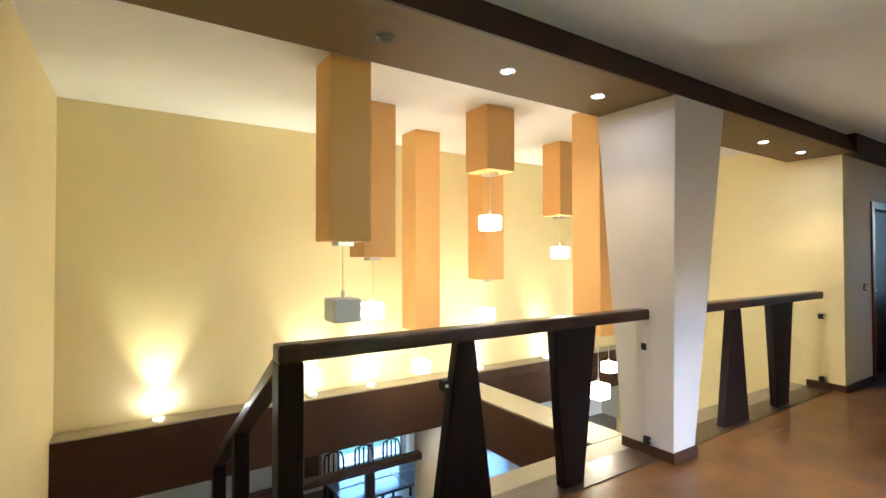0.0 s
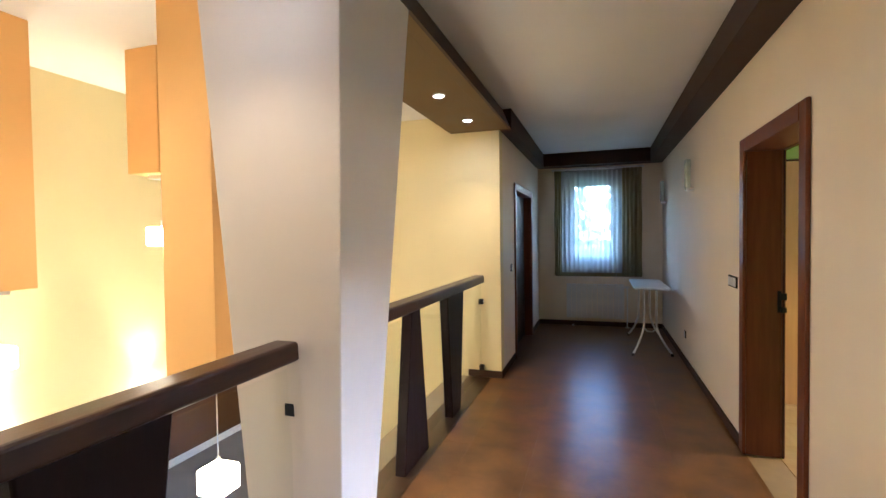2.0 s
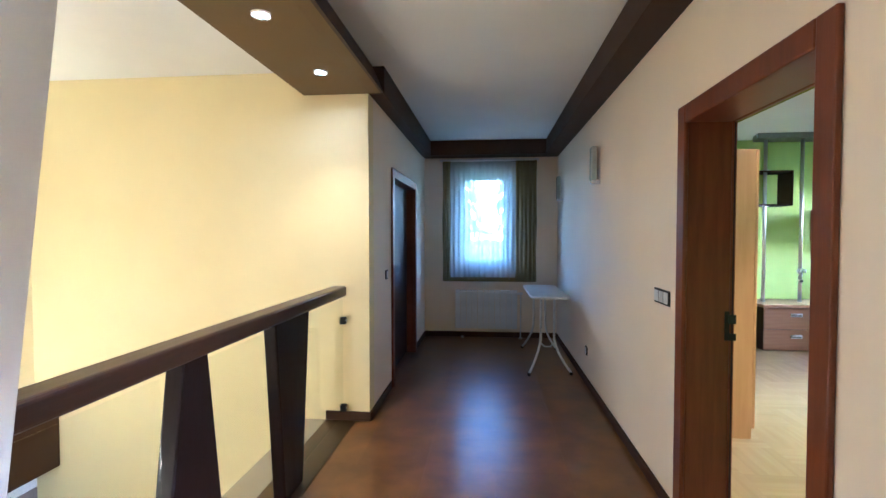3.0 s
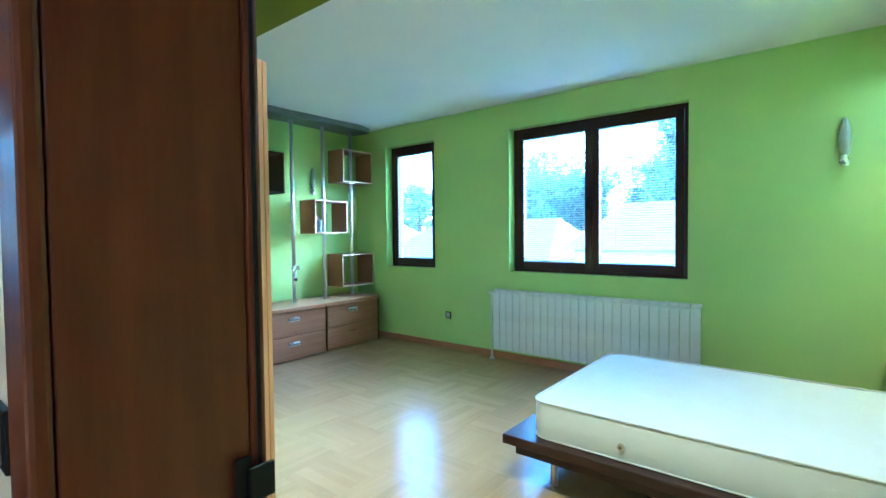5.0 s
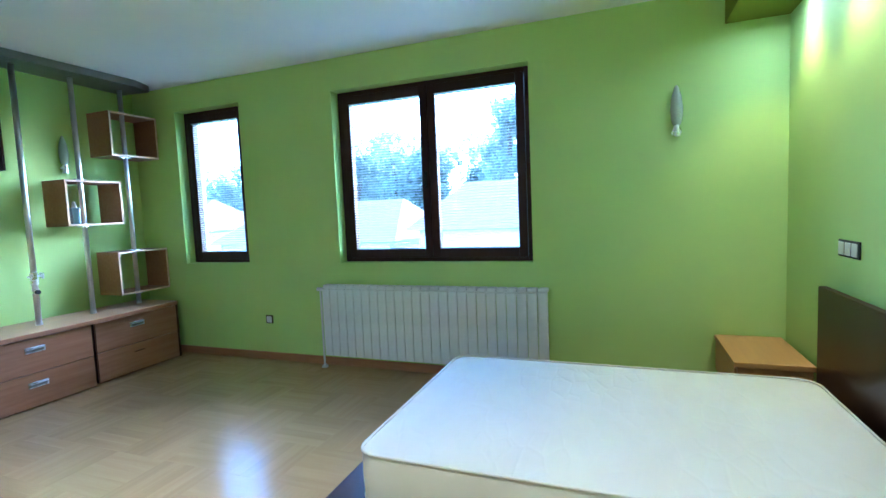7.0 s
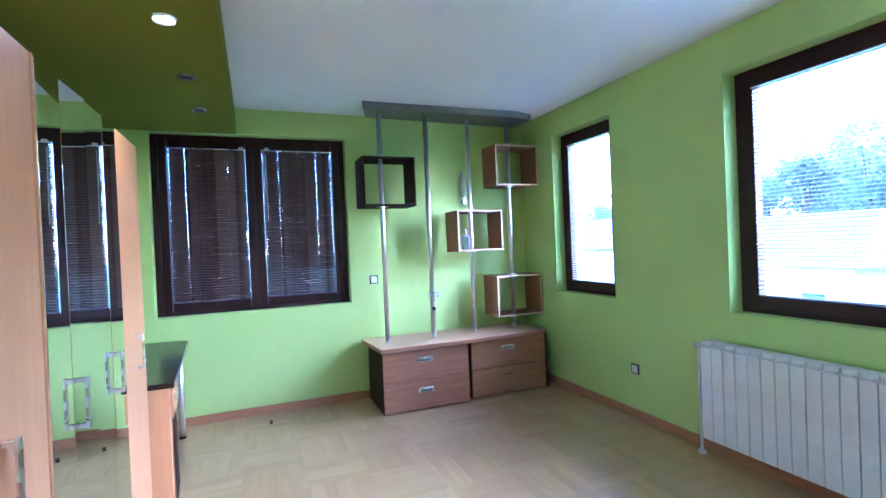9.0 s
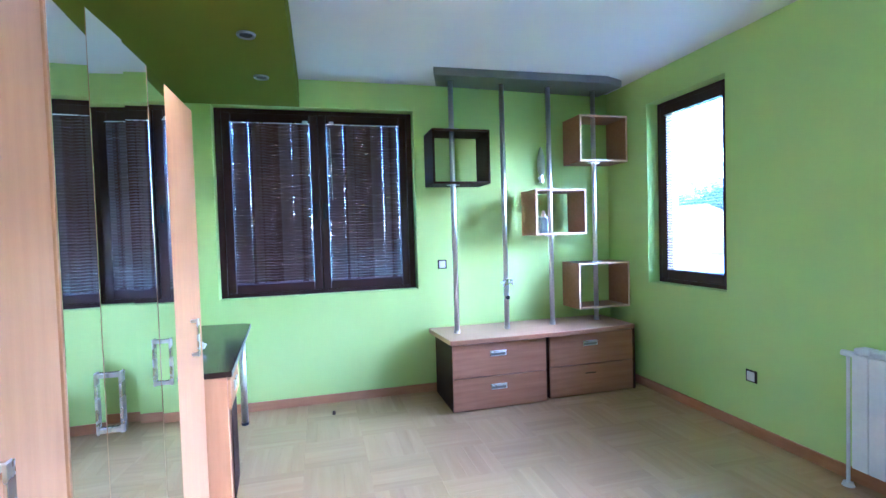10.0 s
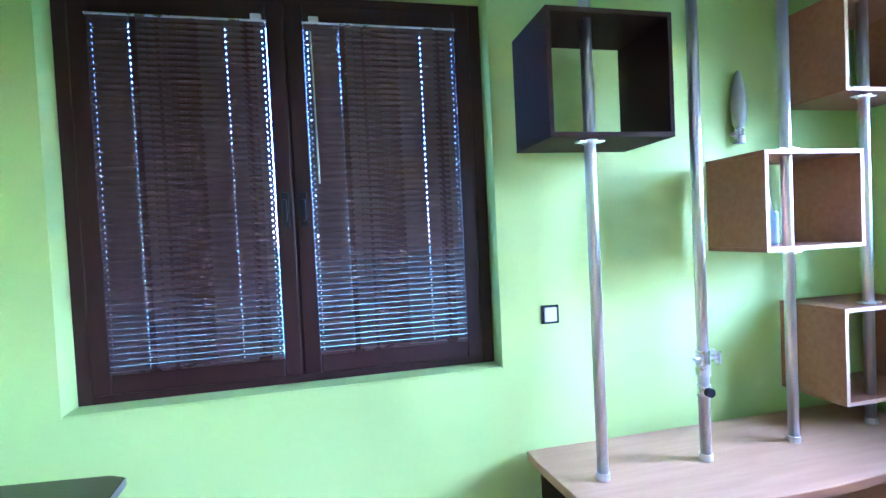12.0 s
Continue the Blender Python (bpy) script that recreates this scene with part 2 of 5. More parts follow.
GROUND = material("grass_ground", (0.09, 0.13, 0.05), 0.9, second=(0.06, 0.09, 0.035), scale=0.4, bump=0.2, fine=4)
# Foliage paled, translucence raised: outdoor haze and glare put into the colour.
LEAF = material("hazed_tree_foliage", (0.11, 0.13, 0.11), 0.8, second=(0.09, 0.11, 0.09), scale=2, bump=0.2, fine=12, island=0.25)
leaf_nodes, leaf_links = LEAF.node_tree.nodes, LEAF.node_tree.links
leaf_through, leaf_mix = leaf_nodes.new("ShaderNodeBsdfTranslucent"), leaf_nodes.new("ShaderNodeMixShader")
leaf_through.inputs[0].default_value = (0.46, 0.50, 0.40, 1)
leaf_mix.inputs[0].default_value = 0.5
leaf_links.new(leaf_nodes["Principled BSDF"].outputs[0], leaf_mix.inputs[1])
leaf_links.new(leaf_through.outputs[0], leaf_mix.inputs[2])
leaf_links.new(leaf_mix.outputs[0], leaf_nodes["Material Output"].inputs[0])
BARK = material("bark", (0.10, 0.07, 0.05), 0.9, scale=5, bump=0.3)
RENDERW = material("house_render", (0.72, 0.70, 0.66), 0.8, scale=1, bump=0.05)
ROOF = material("roof_tile", (0.20, 0.12, 0.09), 0.7, scale=3, bump=0.2, fine=8)
TABLE_BLUE = material("polished_table_top", (0.06, 0.075, 0.10), 0.1, scale=5, bump=0.0)
STAIR = material("stair_stone", (0.20, 0.13, 0.08), 0.35, second=(0.15, 0.09, 0.055), scale=5, bump=0.03)

# ---- mesh tools ----
SPOT = {}


def box(x0, x1, y0, y1, z0, z1, bevel=0.0, bm=None, seg=2):
    bm = bm or bmesh.new()
    made = bmesh.ops.create_cube(bm, size=1)["verts"]
    for v in made:
        v.co = Vector(((x0 + x1) / 2 + v.co.x * (x1 - x0), (y0 + y1) / 2 + v.co.y * (y1 - y0), (z0 + z1) / 2 + v.co.z * (z1 - z0)))
    if bevel:
        bmesh.ops.bevel(bm, geom=list({e for v in made for e in v.link_edges}), offset=bevel, segments=seg, profile=0.5, affect="EDGES")
    return bm


def rod(a, b, r, r2=None, seg=16, bm=None):
    bm = bm or bmesh.new()
    a, b = Vector(a), Vector(b)
    d = b - a
    m = Matrix.Translation((a + b) / 2) @ d.to_track_quat("Z", "Y").to_matrix().to_4x4()
    bmesh.ops.create_cone(bm, cap_ends=True, segments=seg, radius1=r, radius2=r if r2 is None else r2, depth=d.length, matrix=m)
    return bm


def tube(points, r, seg=8, bm=None):
    """A bent rod through the points."""
    bm = bm or bmesh.new()
    pts = [Vector(p) for p in points]
    rings = []
    for i, p in enumerate(pts):
        d = (pts[min(i + 1, len(pts) - 1)] - pts[max(i - 1, 0)]).normalized()
        q = d.to_track_quat("Z", "Y")
        rings.append([bm.verts.new(p + q @ Vector((r * math.cos(k * math.tau / seg), r * math.sin(k * math.tau / seg), 0))) for k in range(seg)])
    for a, b in zip(rings, rings[1:]):
        for k in range(seg):
            bm.faces.new((a[k], a[(k + 1) % seg], b[(k + 1) % seg], b[k]))
    bm.faces.new(rings[0][::-1])
    bm.faces.new(rings[-1])
    return bm


def prism(corners, z0, z1, bevel=0.0):
    """An upright prism on a plan polygon."""
    bm = bmesh.new()
    lo = [bm.verts.new((x, y, z0)) for x, y in corners]
    hi = [bm.verts.new((x, y, z1)) for x, y in corners]
    n = len(corners)
    for i in range(n):
        bm.faces.new((lo[i], lo[(i + 1) % n], hi[(i + 1) % n], hi[i]))
    bm.faces.new(lo[::-1])
    bm.faces.new(hi)
    bmesh.ops.recalc_face_normals(bm, faces=bm.faces)
    if bevel:
        bmesh.ops.bevel(bm, geom=bm.edges[:], offset=bevel, segments=2, profile=0.5, affect="EDGES")
    return bm


def hull8(bottom, top, bevel=0.0):
    """A six-sided solid from a bottom and a top quad."""
    bm = bmesh.new()
    lo = [bm.verts.new(p) for p in bottom]
    hi = [bm.verts.new(p) for p in top]
    for i in range(4):
        bm.faces.new((lo[i], lo[(i + 1) % 4], hi[(i + 1) % 4], hi[i]))
    bm.faces.new(lo[::-1])
    bm.faces.new(hi)
    bmesh.ops.recalc_face_normals(bm, faces=bm.faces)
    if bevel:
        bmesh.ops.bevel(bm, geom=bm.edges[:], offset=bevel, segments=2, profile=0.5, affect="EDGES")
    return bm


def link(name, bm, mat, parent=None, smooth=False):
    lo = Vector([min(v.co[i] for v in bm.verts) for i in range(3)])
    hi = Vector([max(v.co[i] for v in bm.verts) for i in range(3)])
    c = Vector(((lo.x + hi.x) / 2, (lo.y + hi.y) / 2, lo.z))
    bmesh.ops.translate(bm, verts=bm.verts, vec=-c)
    me = bpy.data.meshes.new(name)
    bm.to_mesh(me)
    bm.free()
    me.materials.append(mat)
    if smooth:
        me.polygons.foreach_set("use_smooth", [True] * len(me.polygons))
    ob = new(name, me)
    SPOT[ob.name] = c
    ob.location = c
    if parent:
        ob.parent = parent
        ob.location = c - SPOT[parent.name]
    return ob


def part(name, bm, mat, parent, label="", smooth=False):
    return tagged(link(name, bm, mat, parent, smooth), label)


def thing(name, at, label, category, group="", kind=""):
    ob = new(name)
    ob.empty_display_size = 0.1
    ob.location = at
    SPOT[ob.name] = Vector(at)
    return tagged(ob, label, category, group, kind)


def solid(name, bm, mat, label, category="", group="", kind="", smooth=False):
    return tagged(link(name, bm, mat, None, smooth), label, category, group, kind)


def again(name, ob, at, parent, label=""):
    """Another object on the same mesh, centred at a place of the world."""
    o = new(name, ob.data)
    SPOT[o.name] = Vector(at)
    o.parent = parent
    o.location = Vector(at) - SPOT[parent.name]
    return tagged(o, label)


def wall(name, axis, at, thick, a0, a1, z0, z1, mat, holes=(), label=""):
    """A wall across x or y (axis) from `at` outwards by `thick`, running a0 to a1, with openings (b0, b1, c0, c1) through it."""
    bm = bmesh.new()
    cuts = sorted({a0, a1, *(h[0] for h in holes), *(h[1] for h in holes)})
    lo, hi = min(at, at + thick), max(at, at + thick)
    for p, q in zip(cuts, cuts[1:]):
        spans = [(z0, z1)]
        for h in holes:
            if h[0] <= p and q <= h[1]:
                spans = [s for u, v in spans for s in ((u, min(v, h[2])), (max(u, h[3]), v)) if s[1] - s[0] > 1e-6]
        for u, v in spans:
            if axis == "x":
                box(lo, hi, p, q, u, v, bm=bm)
            else:
                box(p, q, lo, hi, u, v, bm=bm)
    bmesh.ops.remove_doubles(bm, verts=bm.verts, dist=1e-5)
    seen = {}
    for f in bm.faces[:]:
        seen.setdefault(tuple(sorted((round(v.co.x, 4), round(v.co.y, 4), round(v.co.z, 4)) for v in f.verts)), []).append(f)
    bmesh.ops.delete(bm, geom=[f for fs in seen.values() if len(fs) > 1 for f in fs], context="FACES_ONLY")
    return solid(name, bm, mat, label, "wall", kind="structure")

# ---- large structure: bedroom ----
W, S, N, E_ = 0.225, 1.57, 7.42, 4.34          # inner faces of the bedroom
CEIL, DROP = 2.75, 2.52
DOOR = (1.94, 2.93, -0.01, 2.03)
SMALL = (6.005, 6.835, 0.94, 2.50)
BIG = (3.225, 4.968, 0.945, 2.475)
DARK = (0.735, 2.385, 0.93, 2.52)
wall("wall_bedroom_east", "x", E_, 0.32, S - 0.15, N + 0.32, -0.3, CEIL + 0.25, GREEN, (SMALL, BIG), "lime green plastered wall with two window openings")
wall("wall_bedroom_north", "y", N, 0.32, 0.0, E_, -0.3, CEIL + 0.25, GREEN, (DARK,), "lime green plastered wall with one wide window opening")
wall("wall_bedroom_south", "y", S, -0.15, 0.112, E_, -0.3, CEIL + 0.25, GREEN, (), "lime green wall behind the bed's headboard")
wall("wall_bedroom_west", "x", 0.112, 0.113, S, N, -0.3, CEIL + 0.25, GREEN, (DOOR,), "lime green wall with the bedroom doorway")
solid("ceiling_bedroom", box(W, E_, S, N, CEIL, CEIL + 0.12), WHITE, "matt white bedroom ceiling", "ceiling", kind="structure")
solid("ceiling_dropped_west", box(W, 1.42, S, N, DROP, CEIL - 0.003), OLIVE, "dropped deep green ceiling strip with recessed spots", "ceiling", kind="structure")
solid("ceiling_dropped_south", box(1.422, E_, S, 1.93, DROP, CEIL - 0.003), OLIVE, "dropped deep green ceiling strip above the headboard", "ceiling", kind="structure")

# ---- large structure: gallery, corridor and stair hall ----
END, FAR, SIDE, NORTH = 7.30, -4.72, -2.75, 4.11
EW = 0.027                                      # corridor face of the wall shared with the bedroom
HALL = 2.72
LDOOR = (4.98, 6.35, -0.01, 2.05)
ENDWIN = (-1.40, -0.60, 0.98, 2.36)
wall("wall_corridor_east", "x", EW, 0.112 - EW, 1.27, END + 0.12, -0.35, CEIL + 0.2, CREAM, (DOOR,), "cream corridor wall with a mahogany doorway")
wall("wall_corridor_west", "x", -1.85, -0.15, NORTH + 0.15, END, -0.35, CEIL + 0.2, CREAM, (LDOOR,), "cream corridor wall with a dark doorway")
wall("wall_corridor_end", "y", END, 0.3, -3.4, EW, -0.35, CEIL + 0.2, CREAM, (ENDWIN,), "cream end wall of the corridor with a window")
wall("wall_hall_north", "y", NORTH, 0.15, FAR, -1.85, -3.0, CEIL + 0.2, YELLOW, (), "warm yellow wall closing the stair hall")
wall("wall_hall_far", "x", FAR, -0.2, SIDE, NORTH + 0.15, -0.478, CEIL + 0.2, YELLOW, (), "tall warm yellow stair hall wall lit from below")
wall("wall_hall_side", "y", SIDE, -0.2, -10.2, 1.4, -3.0, CEIL + 0.2, YELLOW, (), "pale yellow wall beside the stairs")
# Unseen opening, added so daylight reaches the column and landing.
ADDED_WIN = (-0.15, 0.95, 0.95, 2.2)
wall("wall_landing_east", "x", 1.2, 0.2, SIDE, 1.27, -0.35, CEIL + 0.2, CREAM, (ADDED_WIN,), "cream wall closing the landing")
wall("wall_landing_north", "y", 1.27, 0.148, 0.114, 1.4, -0.35, CEIL + 0.2, CREAM, (), "cream wall between landing and bedroom")
wall("wall_side_room", "x", -3.2, -0.2, NORTH + 0.15, END, -0.35, CEIL + 0.2, CREAM, (), "cream wall of the room behind the dark doorway")
solid("ceiling_corridor", box(-1.85, 1.2, SIDE, END, CEIL, CEIL + 0.12), WHITE, "matt white corridor ceiling", "ceiling", kind="structure")
solid("ceiling_hall", box(FAR, -2.36, SIDE, NORTH, HALL, HALL + 0.12), WHITE, "white stair hall ceiling with hanging square blocks", "ceiling", kind="structure")
solid("ceiling_side_room", box(-3.2, -2.0, NORTH + 0.15, END, CEIL, CEIL + 0.12), WHITE, "white ceiling of the side room", "ceiling", kind="structure")
solid("ceiling_soffit", box(-2.36, -1.832, SIDE, NORTH, 2.54, CEIL - 0.003), SOFFIT, "brown lowered ceiling strip above the railing with recessed spots", "ceiling", kind="structure")
solid("ceiling_soffit_edge", box(-1.831, -1.746, SIDE, NORTH, 2.54, 2.546), SOFFIT, "brown outer edge of the lowered ceiling strip", "ceiling", kind="structure")
solid("trim_beam_gallery", hull8([(-1.83, SIDE, 2.547), (-1.728, SIDE, 2.538), (-1.728, NORTH, 2.538), (-1.83, NORTH, 2.547)],
                                 [(-1.83, SIDE, CEIL - 0.002), (-1.815, SIDE, CEIL - 0.002), (-1.815, NORTH, CEIL - 0.002), (-1.83, NORTH, CEIL - 0.002)], 0.002), BEAM, "dark brown ceiling beam along the gallery", "beam", kind="structure")
solid("trim_beam_corridor", box(-1.848, -1.725, NORTH + 0.001, END - 0.3, 2.538, CEIL - 0.002, 0.006), BEAM, "dark brown ceiling beam above the dark door", "beam", kind="structure")
solid("trim_beam_wall", box(-0.17, EW - 0.002, 1.27, END - 0.3, 2.55, CEIL - 0.002, 0.006), BEAM, "dark brown ceiling beam along the corridor wall", "beam", kind="structure")
solid("trim_beam_end", box(-1.85, EW - 0.002, END - 0.29, END - 0.002, 2.55, CEIL - 0.002, 0.006), BEAM, "dark brown ceiling beam above the corridor window", "beam", kind="structure")
solid("slab_gallery", box(-2.4, 1.2, SIDE, NORTH, -0.34, -0.02), CREAM, "cream edge of the gallery floor slab", "slab", kind="structure")
solid("slab_corridor", box(-3.2, EW, NORTH + 0.001, END, -0.34, -0.02), CREAM, "floor slab under the corridor", "slab", kind="structure")
solid("trim_slab_ledge", box(-2.4, -2.2, SIDE + 0.002, NORTH - 0.002, -0.018, 0.004, 0.004), LEDGE, "cream ledge along the gallery floor edge", "ledge", kind="structure")
solid("trim_wall_ledge", box(FAR + 0.002, -4.5, SIDE + 0.002, NORTH - 0.002, -0.476, 0.06, 0.004), BROWNBOARD, "dark wooden ledge with uplights along the hall wall", "ledge", kind="structure")
solid("trim_ledge_cap", box(FAR + 0.002, -4.495, SIDE + 0.002, NORTH - 0.002, 0.064, 0.078, 0.003), LEDGE, "thin cream cap on the uplight ledge", "ledge", kind="structure")
solid("cross_beam", box(-4.498, -2.402, 0.74, 1.13, -0.47, -0.012, 0.004), BROWNBOARD, "dark cross beam spanning the stair void", "beam", kind="structure")
solid("cross_beam_top", box(-4.47, -2.402, 0.745, 1.125, -0.008, 0.006, 0.003), LEDGE, "cream top of the cross beam", "beam", kind="structure")

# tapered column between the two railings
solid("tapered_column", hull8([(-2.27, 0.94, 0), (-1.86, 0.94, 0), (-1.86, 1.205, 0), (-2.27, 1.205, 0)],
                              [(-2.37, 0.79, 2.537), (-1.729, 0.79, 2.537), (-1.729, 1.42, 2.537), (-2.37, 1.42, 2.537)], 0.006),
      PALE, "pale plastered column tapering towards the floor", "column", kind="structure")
solid("trim_gallery_border", box(-2.198, -1.96, SIDE + 0.002, NORTH - 0.016, 0.001, 0.006, 0.002), BORDER, "dark brown stone border under the railing", "border", kind="structure")

# skirtings
def skirting(name, pieces, mat, label):
    bm = bmesh.new()
    for p in pieces:
        box(*p, 0.003, bm=bm)
    return solid(name, bm, mat, label, "skirting", kind="structure")


T, H = 0.014, 0.075
skirting("baseboard_bedroom", [(W + 0.001, W + T, 5.81, N - 0.02, 0, H), (W + T, E_ - T, N - T, N - 0.001, 0, H),
                               (E_ - T, E_ - 0.001, S + 0.02, N - T, 0, H), (1.0, E_ - T, S + 0.001, S + T, 0, H)], SKIRT, "oak skirting boards round the bedroom")
skirting("baseboard_corridor", [(EW - T, EW - 0.001, 3.01, END - T, 0, H), (EW - T, EW - 0.001, 1.28, 1.87, 0, H), (-1.849, -1.85 + T, NORTH, 4.9, 0, H), (-1.849, -1.85 + T, 6.43, END - T, 0, H),
                                (-1.849, EW - 0.001, END - T, END - 0.001, 0, H), (-2.2, -1.84, NORTH - T, NORTH - 0.001, 0.005, H)], DARKSKIRT, "dark tile skirting along the corridor")
bm = box(-2.27, -1.845, 0.925, 0.938, 0, H)
box(-1.858, -1.845, 0.938, 1.222, 0, H, bm=bm)
box(-2.27, -1.858, 1.209, 1.222, 0, H, bm=bm)
solid("baseboard_column", bm, DARKSKIRT, "dark tile skirting at the column foot", "skirting", kind="structure")

# ---- stair hall: railings ----


def slab_post(name, y0, y1, t0, t1, parent):
    """A flat upright, y0 to y1 wide at the floor and t0 to t1 at the rail."""
    x0, x1 = -2.085, -2.015
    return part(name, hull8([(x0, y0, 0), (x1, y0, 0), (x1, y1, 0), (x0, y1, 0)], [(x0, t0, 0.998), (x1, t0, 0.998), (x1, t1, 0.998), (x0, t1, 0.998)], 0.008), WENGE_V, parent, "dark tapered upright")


def railing(y0, y1, posts, panes, clamps, label):
    r = thing("railing", (-2.05, (y0 + y1) / 2, 0), label, "railing", "gallery railings")
    part("handrail", box(-2.105, -1.995, y0, y1, 0.995, 1.072, 0.014, seg=3), WENGE, r, "dark polished handrail")
    for p in posts:
        slab_post("post", *p, r)
    for a, b in panes:
        ob = part("pane", box(-2.056, -2.048, a, b, 0.06, 0.96, 0.001), RAILGLASS, r, "clear glass pane")
        ob.visible_shadow = False
    for y, z in clamps:
        c = part("clamp", box(-2.075, -2.03, y - 0.024, y + 0.018, z - 0.027, z + 0.027, 0.004), BLACK, r, "small black glass clamp")
        part("screw", rod((-2.03, y - 0.003, z), (-2.024, y - 0.003, z), 0.009), STEEL, c)
    return r


r1 = railing(-1.72, 0.895, [(-0.93, -0.54, -0.78, -0.67), (0.02, 0.20, -0.06, 0.33)], [(-1.60, -0.80), (-0.68, -0.02), (0.28, 0.90)], [(0.915, 0.795), (0.93, 0.11), (-0.845, 0.77)],
             "dark wooden gallery railing with glass panes beside the column")
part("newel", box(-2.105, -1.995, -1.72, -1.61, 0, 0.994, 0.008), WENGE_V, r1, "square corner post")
r2 = railing(1.27, 4.0, [(1.95, 2.38, 2.10, 2.25), (2.94, 3.18, 2.84, 3.30)], [(1.24, 2.02), (2.32, 2.92), (3.2, 4.07)], [(4.09, 0.792), (4.09, 0.108)],
             "dark wooden gallery railing with glass panes beside the wall")

# stair: flight going down along the side wall, its rail and posts
st = thing("staircase", (-3.2, -2.2, -1.4), "stone stair flight going down with a dark sloping handrail", "staircase", kind="structure")
for i in range(9):
    z = -0.175 * (i + 1)
    part("step", box(-2.4 - 0.28 * (i + 1), -2.4 - 0.28 * i + 0.02, SIDE + 0.002, -1.6, z - 0.04, z, 0.006), STAIR, st)
a, b = Vector((-2.0, -1.665, 1.04)), Vector((-4.1, -1.665, -0.20))
o1, o2 = Vector((0, 0.05, 0)), Vector((0, 0, 0.04))
bm = hull8([a - o1 - o2, a + o1 - o2, a + o1 + o2, a - o1 + o2], [b - o1 - o2, b + o1 - o2, b + o1 + o2, b - o1 + o2], 0.01)
part("handrail", bm, WENGE, st, "dark sloping handrail")
for x, zt, zb in ((-3.12, 0.36, -0.7), (-4.0, -0.16, -1.2)):
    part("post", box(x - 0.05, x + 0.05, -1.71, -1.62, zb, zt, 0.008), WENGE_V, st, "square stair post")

# ---- stair hall: hanging blocks and pendants ----
BLOCKS = [  # x, y, side, underside, lamp centre height, lit
    (-2.90, -1.085, 0.275, 1.55, 1.108, False), (-3.60, -0.553, 0.29, 1.45, 1.006, True), (-4.15, 0.24, 0.285, 0.72, 0.335, True),
    (-3.16, 0.355, 0.30, 2.18, 1.745, True), (-4.08, 1.03, 0.28, 1.206, 0.822, True), (-3.70, 1.79, 0.265, 1.908, 1.497, True), (-2.70, 1.19, 0.30, 0.78, 0.275, True)]


def pendant(x, y, zt, zl, lit, w=0.073, h=0.064):
    p = thing("pendant_lamp", (x, y, zl - h), "lit opal glass cube pendant on a thin cord" if lit else "unlit opal cube pendant on a thin cord, daylight in its bluish colour", "pendant lamp", "pendants over the stair void")
    part("canopy", box(x - 0.055, x + 0.055, y - 0.055, y + 0.055, zt - 0.028, zt - 0.001, 0.004), STEEL, p, "square metal ceiling plate")
    part("cord", rod((x, y, zl + h + 0.02), (x, y, zt - 0.028), 0.003, seg=8), STEEL, p)
    part("socket", rod((x, y, zl + h), (x, y, zl + h + 0.045), 0.012), STEEL, p)
    part("shade", box(x - w, x + w, y - w, y + w, zl - h, zl + h, 0.014, seg=3), SHADE if lit else SHADE_OFF, p, smooth=False)
    return p


for x, y, s, zb, zl, lit in BLOCKS:
    h = s / 2
    solid("hanging_block", box(x - h, x + h, y - h, y + h, zb, HALL - 0.001, 0.003), APRICOT, "square apricot plaster block hanging from the ceiling", "ceiling block", "hanging blocks")
    pendant(x, y, zb, zl, lit, *(() if lit else (0.095, 0.075)))
for x, y, zl, zt in ((-3.83, 2.79, 0.063, HALL),):
    pendant(x, y, zt, zl, True)

# uplights on the ledge
for y in (-2.05, -0.74, -0.12, 1.32, 2.45, 3.35):
    u = thing("uplight", (-4.585, y, 0.079), "small recessed uplight washing the yellow wall", "uplight", "ledge uplights")
    part("rim", rod((-4.585, y, 0.079), (-4.585, y, 0.10), 0.045, 0.04, seg=24), STEEL, u)
    part("lens", rod((-4.585, y, 0.1005), (-4.585, y, 0.104), 0.032, seg=24), BULB, u, "glowing lens")
    lamp("SPOT", "uplight_beam", UPLIGHT, (-4.585, y, 0.125), (-4.66, y, 1.4), WARM, 0.02, 62, 0.9)


def downlight(x, y, z, on, mat, power, colour, angle=95):
    d = thing("recessed_spot", (x, y, z - 0.012), "small recessed ceiling spot with a metal rim" + (", lit" if on else ", unlit"), "ceiling spot", "recessed spots")
    bm = bmesh.new()
    bmesh.ops.create_cone(bm, cap_ends=False, segments=28, radius1=0.046, radius2=0.034, depth=0.012, matrix=Matrix.Translation((x, y, z - 0.006)))
    bmesh.ops.create_cone(bm, cap_ends=False, segments=28, radius1=0.046, radius2=0.050, depth=0.012, matrix=Matrix.Translation((x, y, z - 0.006)))
    # Unlit spots get a darker rim and black bulb: shade put into colour.
    part("rim", bm, CHROME if on else GREYMET, d, "metal rim")
    part("bulb", rod((x, y, z - 0.006), (x, y, z - 0.001), 0.033, seg=24), mat if on else BLACK, d, "glowing bulb" if on else "unlit bulb, its shade put into black colour")
    if on:
        lamp("SPOT", "spot_beam", power, (x, y, z - 0.03), (x, y, 0), colour, 0.03, angle, 0.7)


for y in (-1.2, -0.41, 0.39, 1.85, 2.77, 3.60):
    downlight(-2.04, y, 2.54, y > -1, BULB_W, DOWNLIGHT, (1.0, 0.72, 0.40))

# ---- doors ----


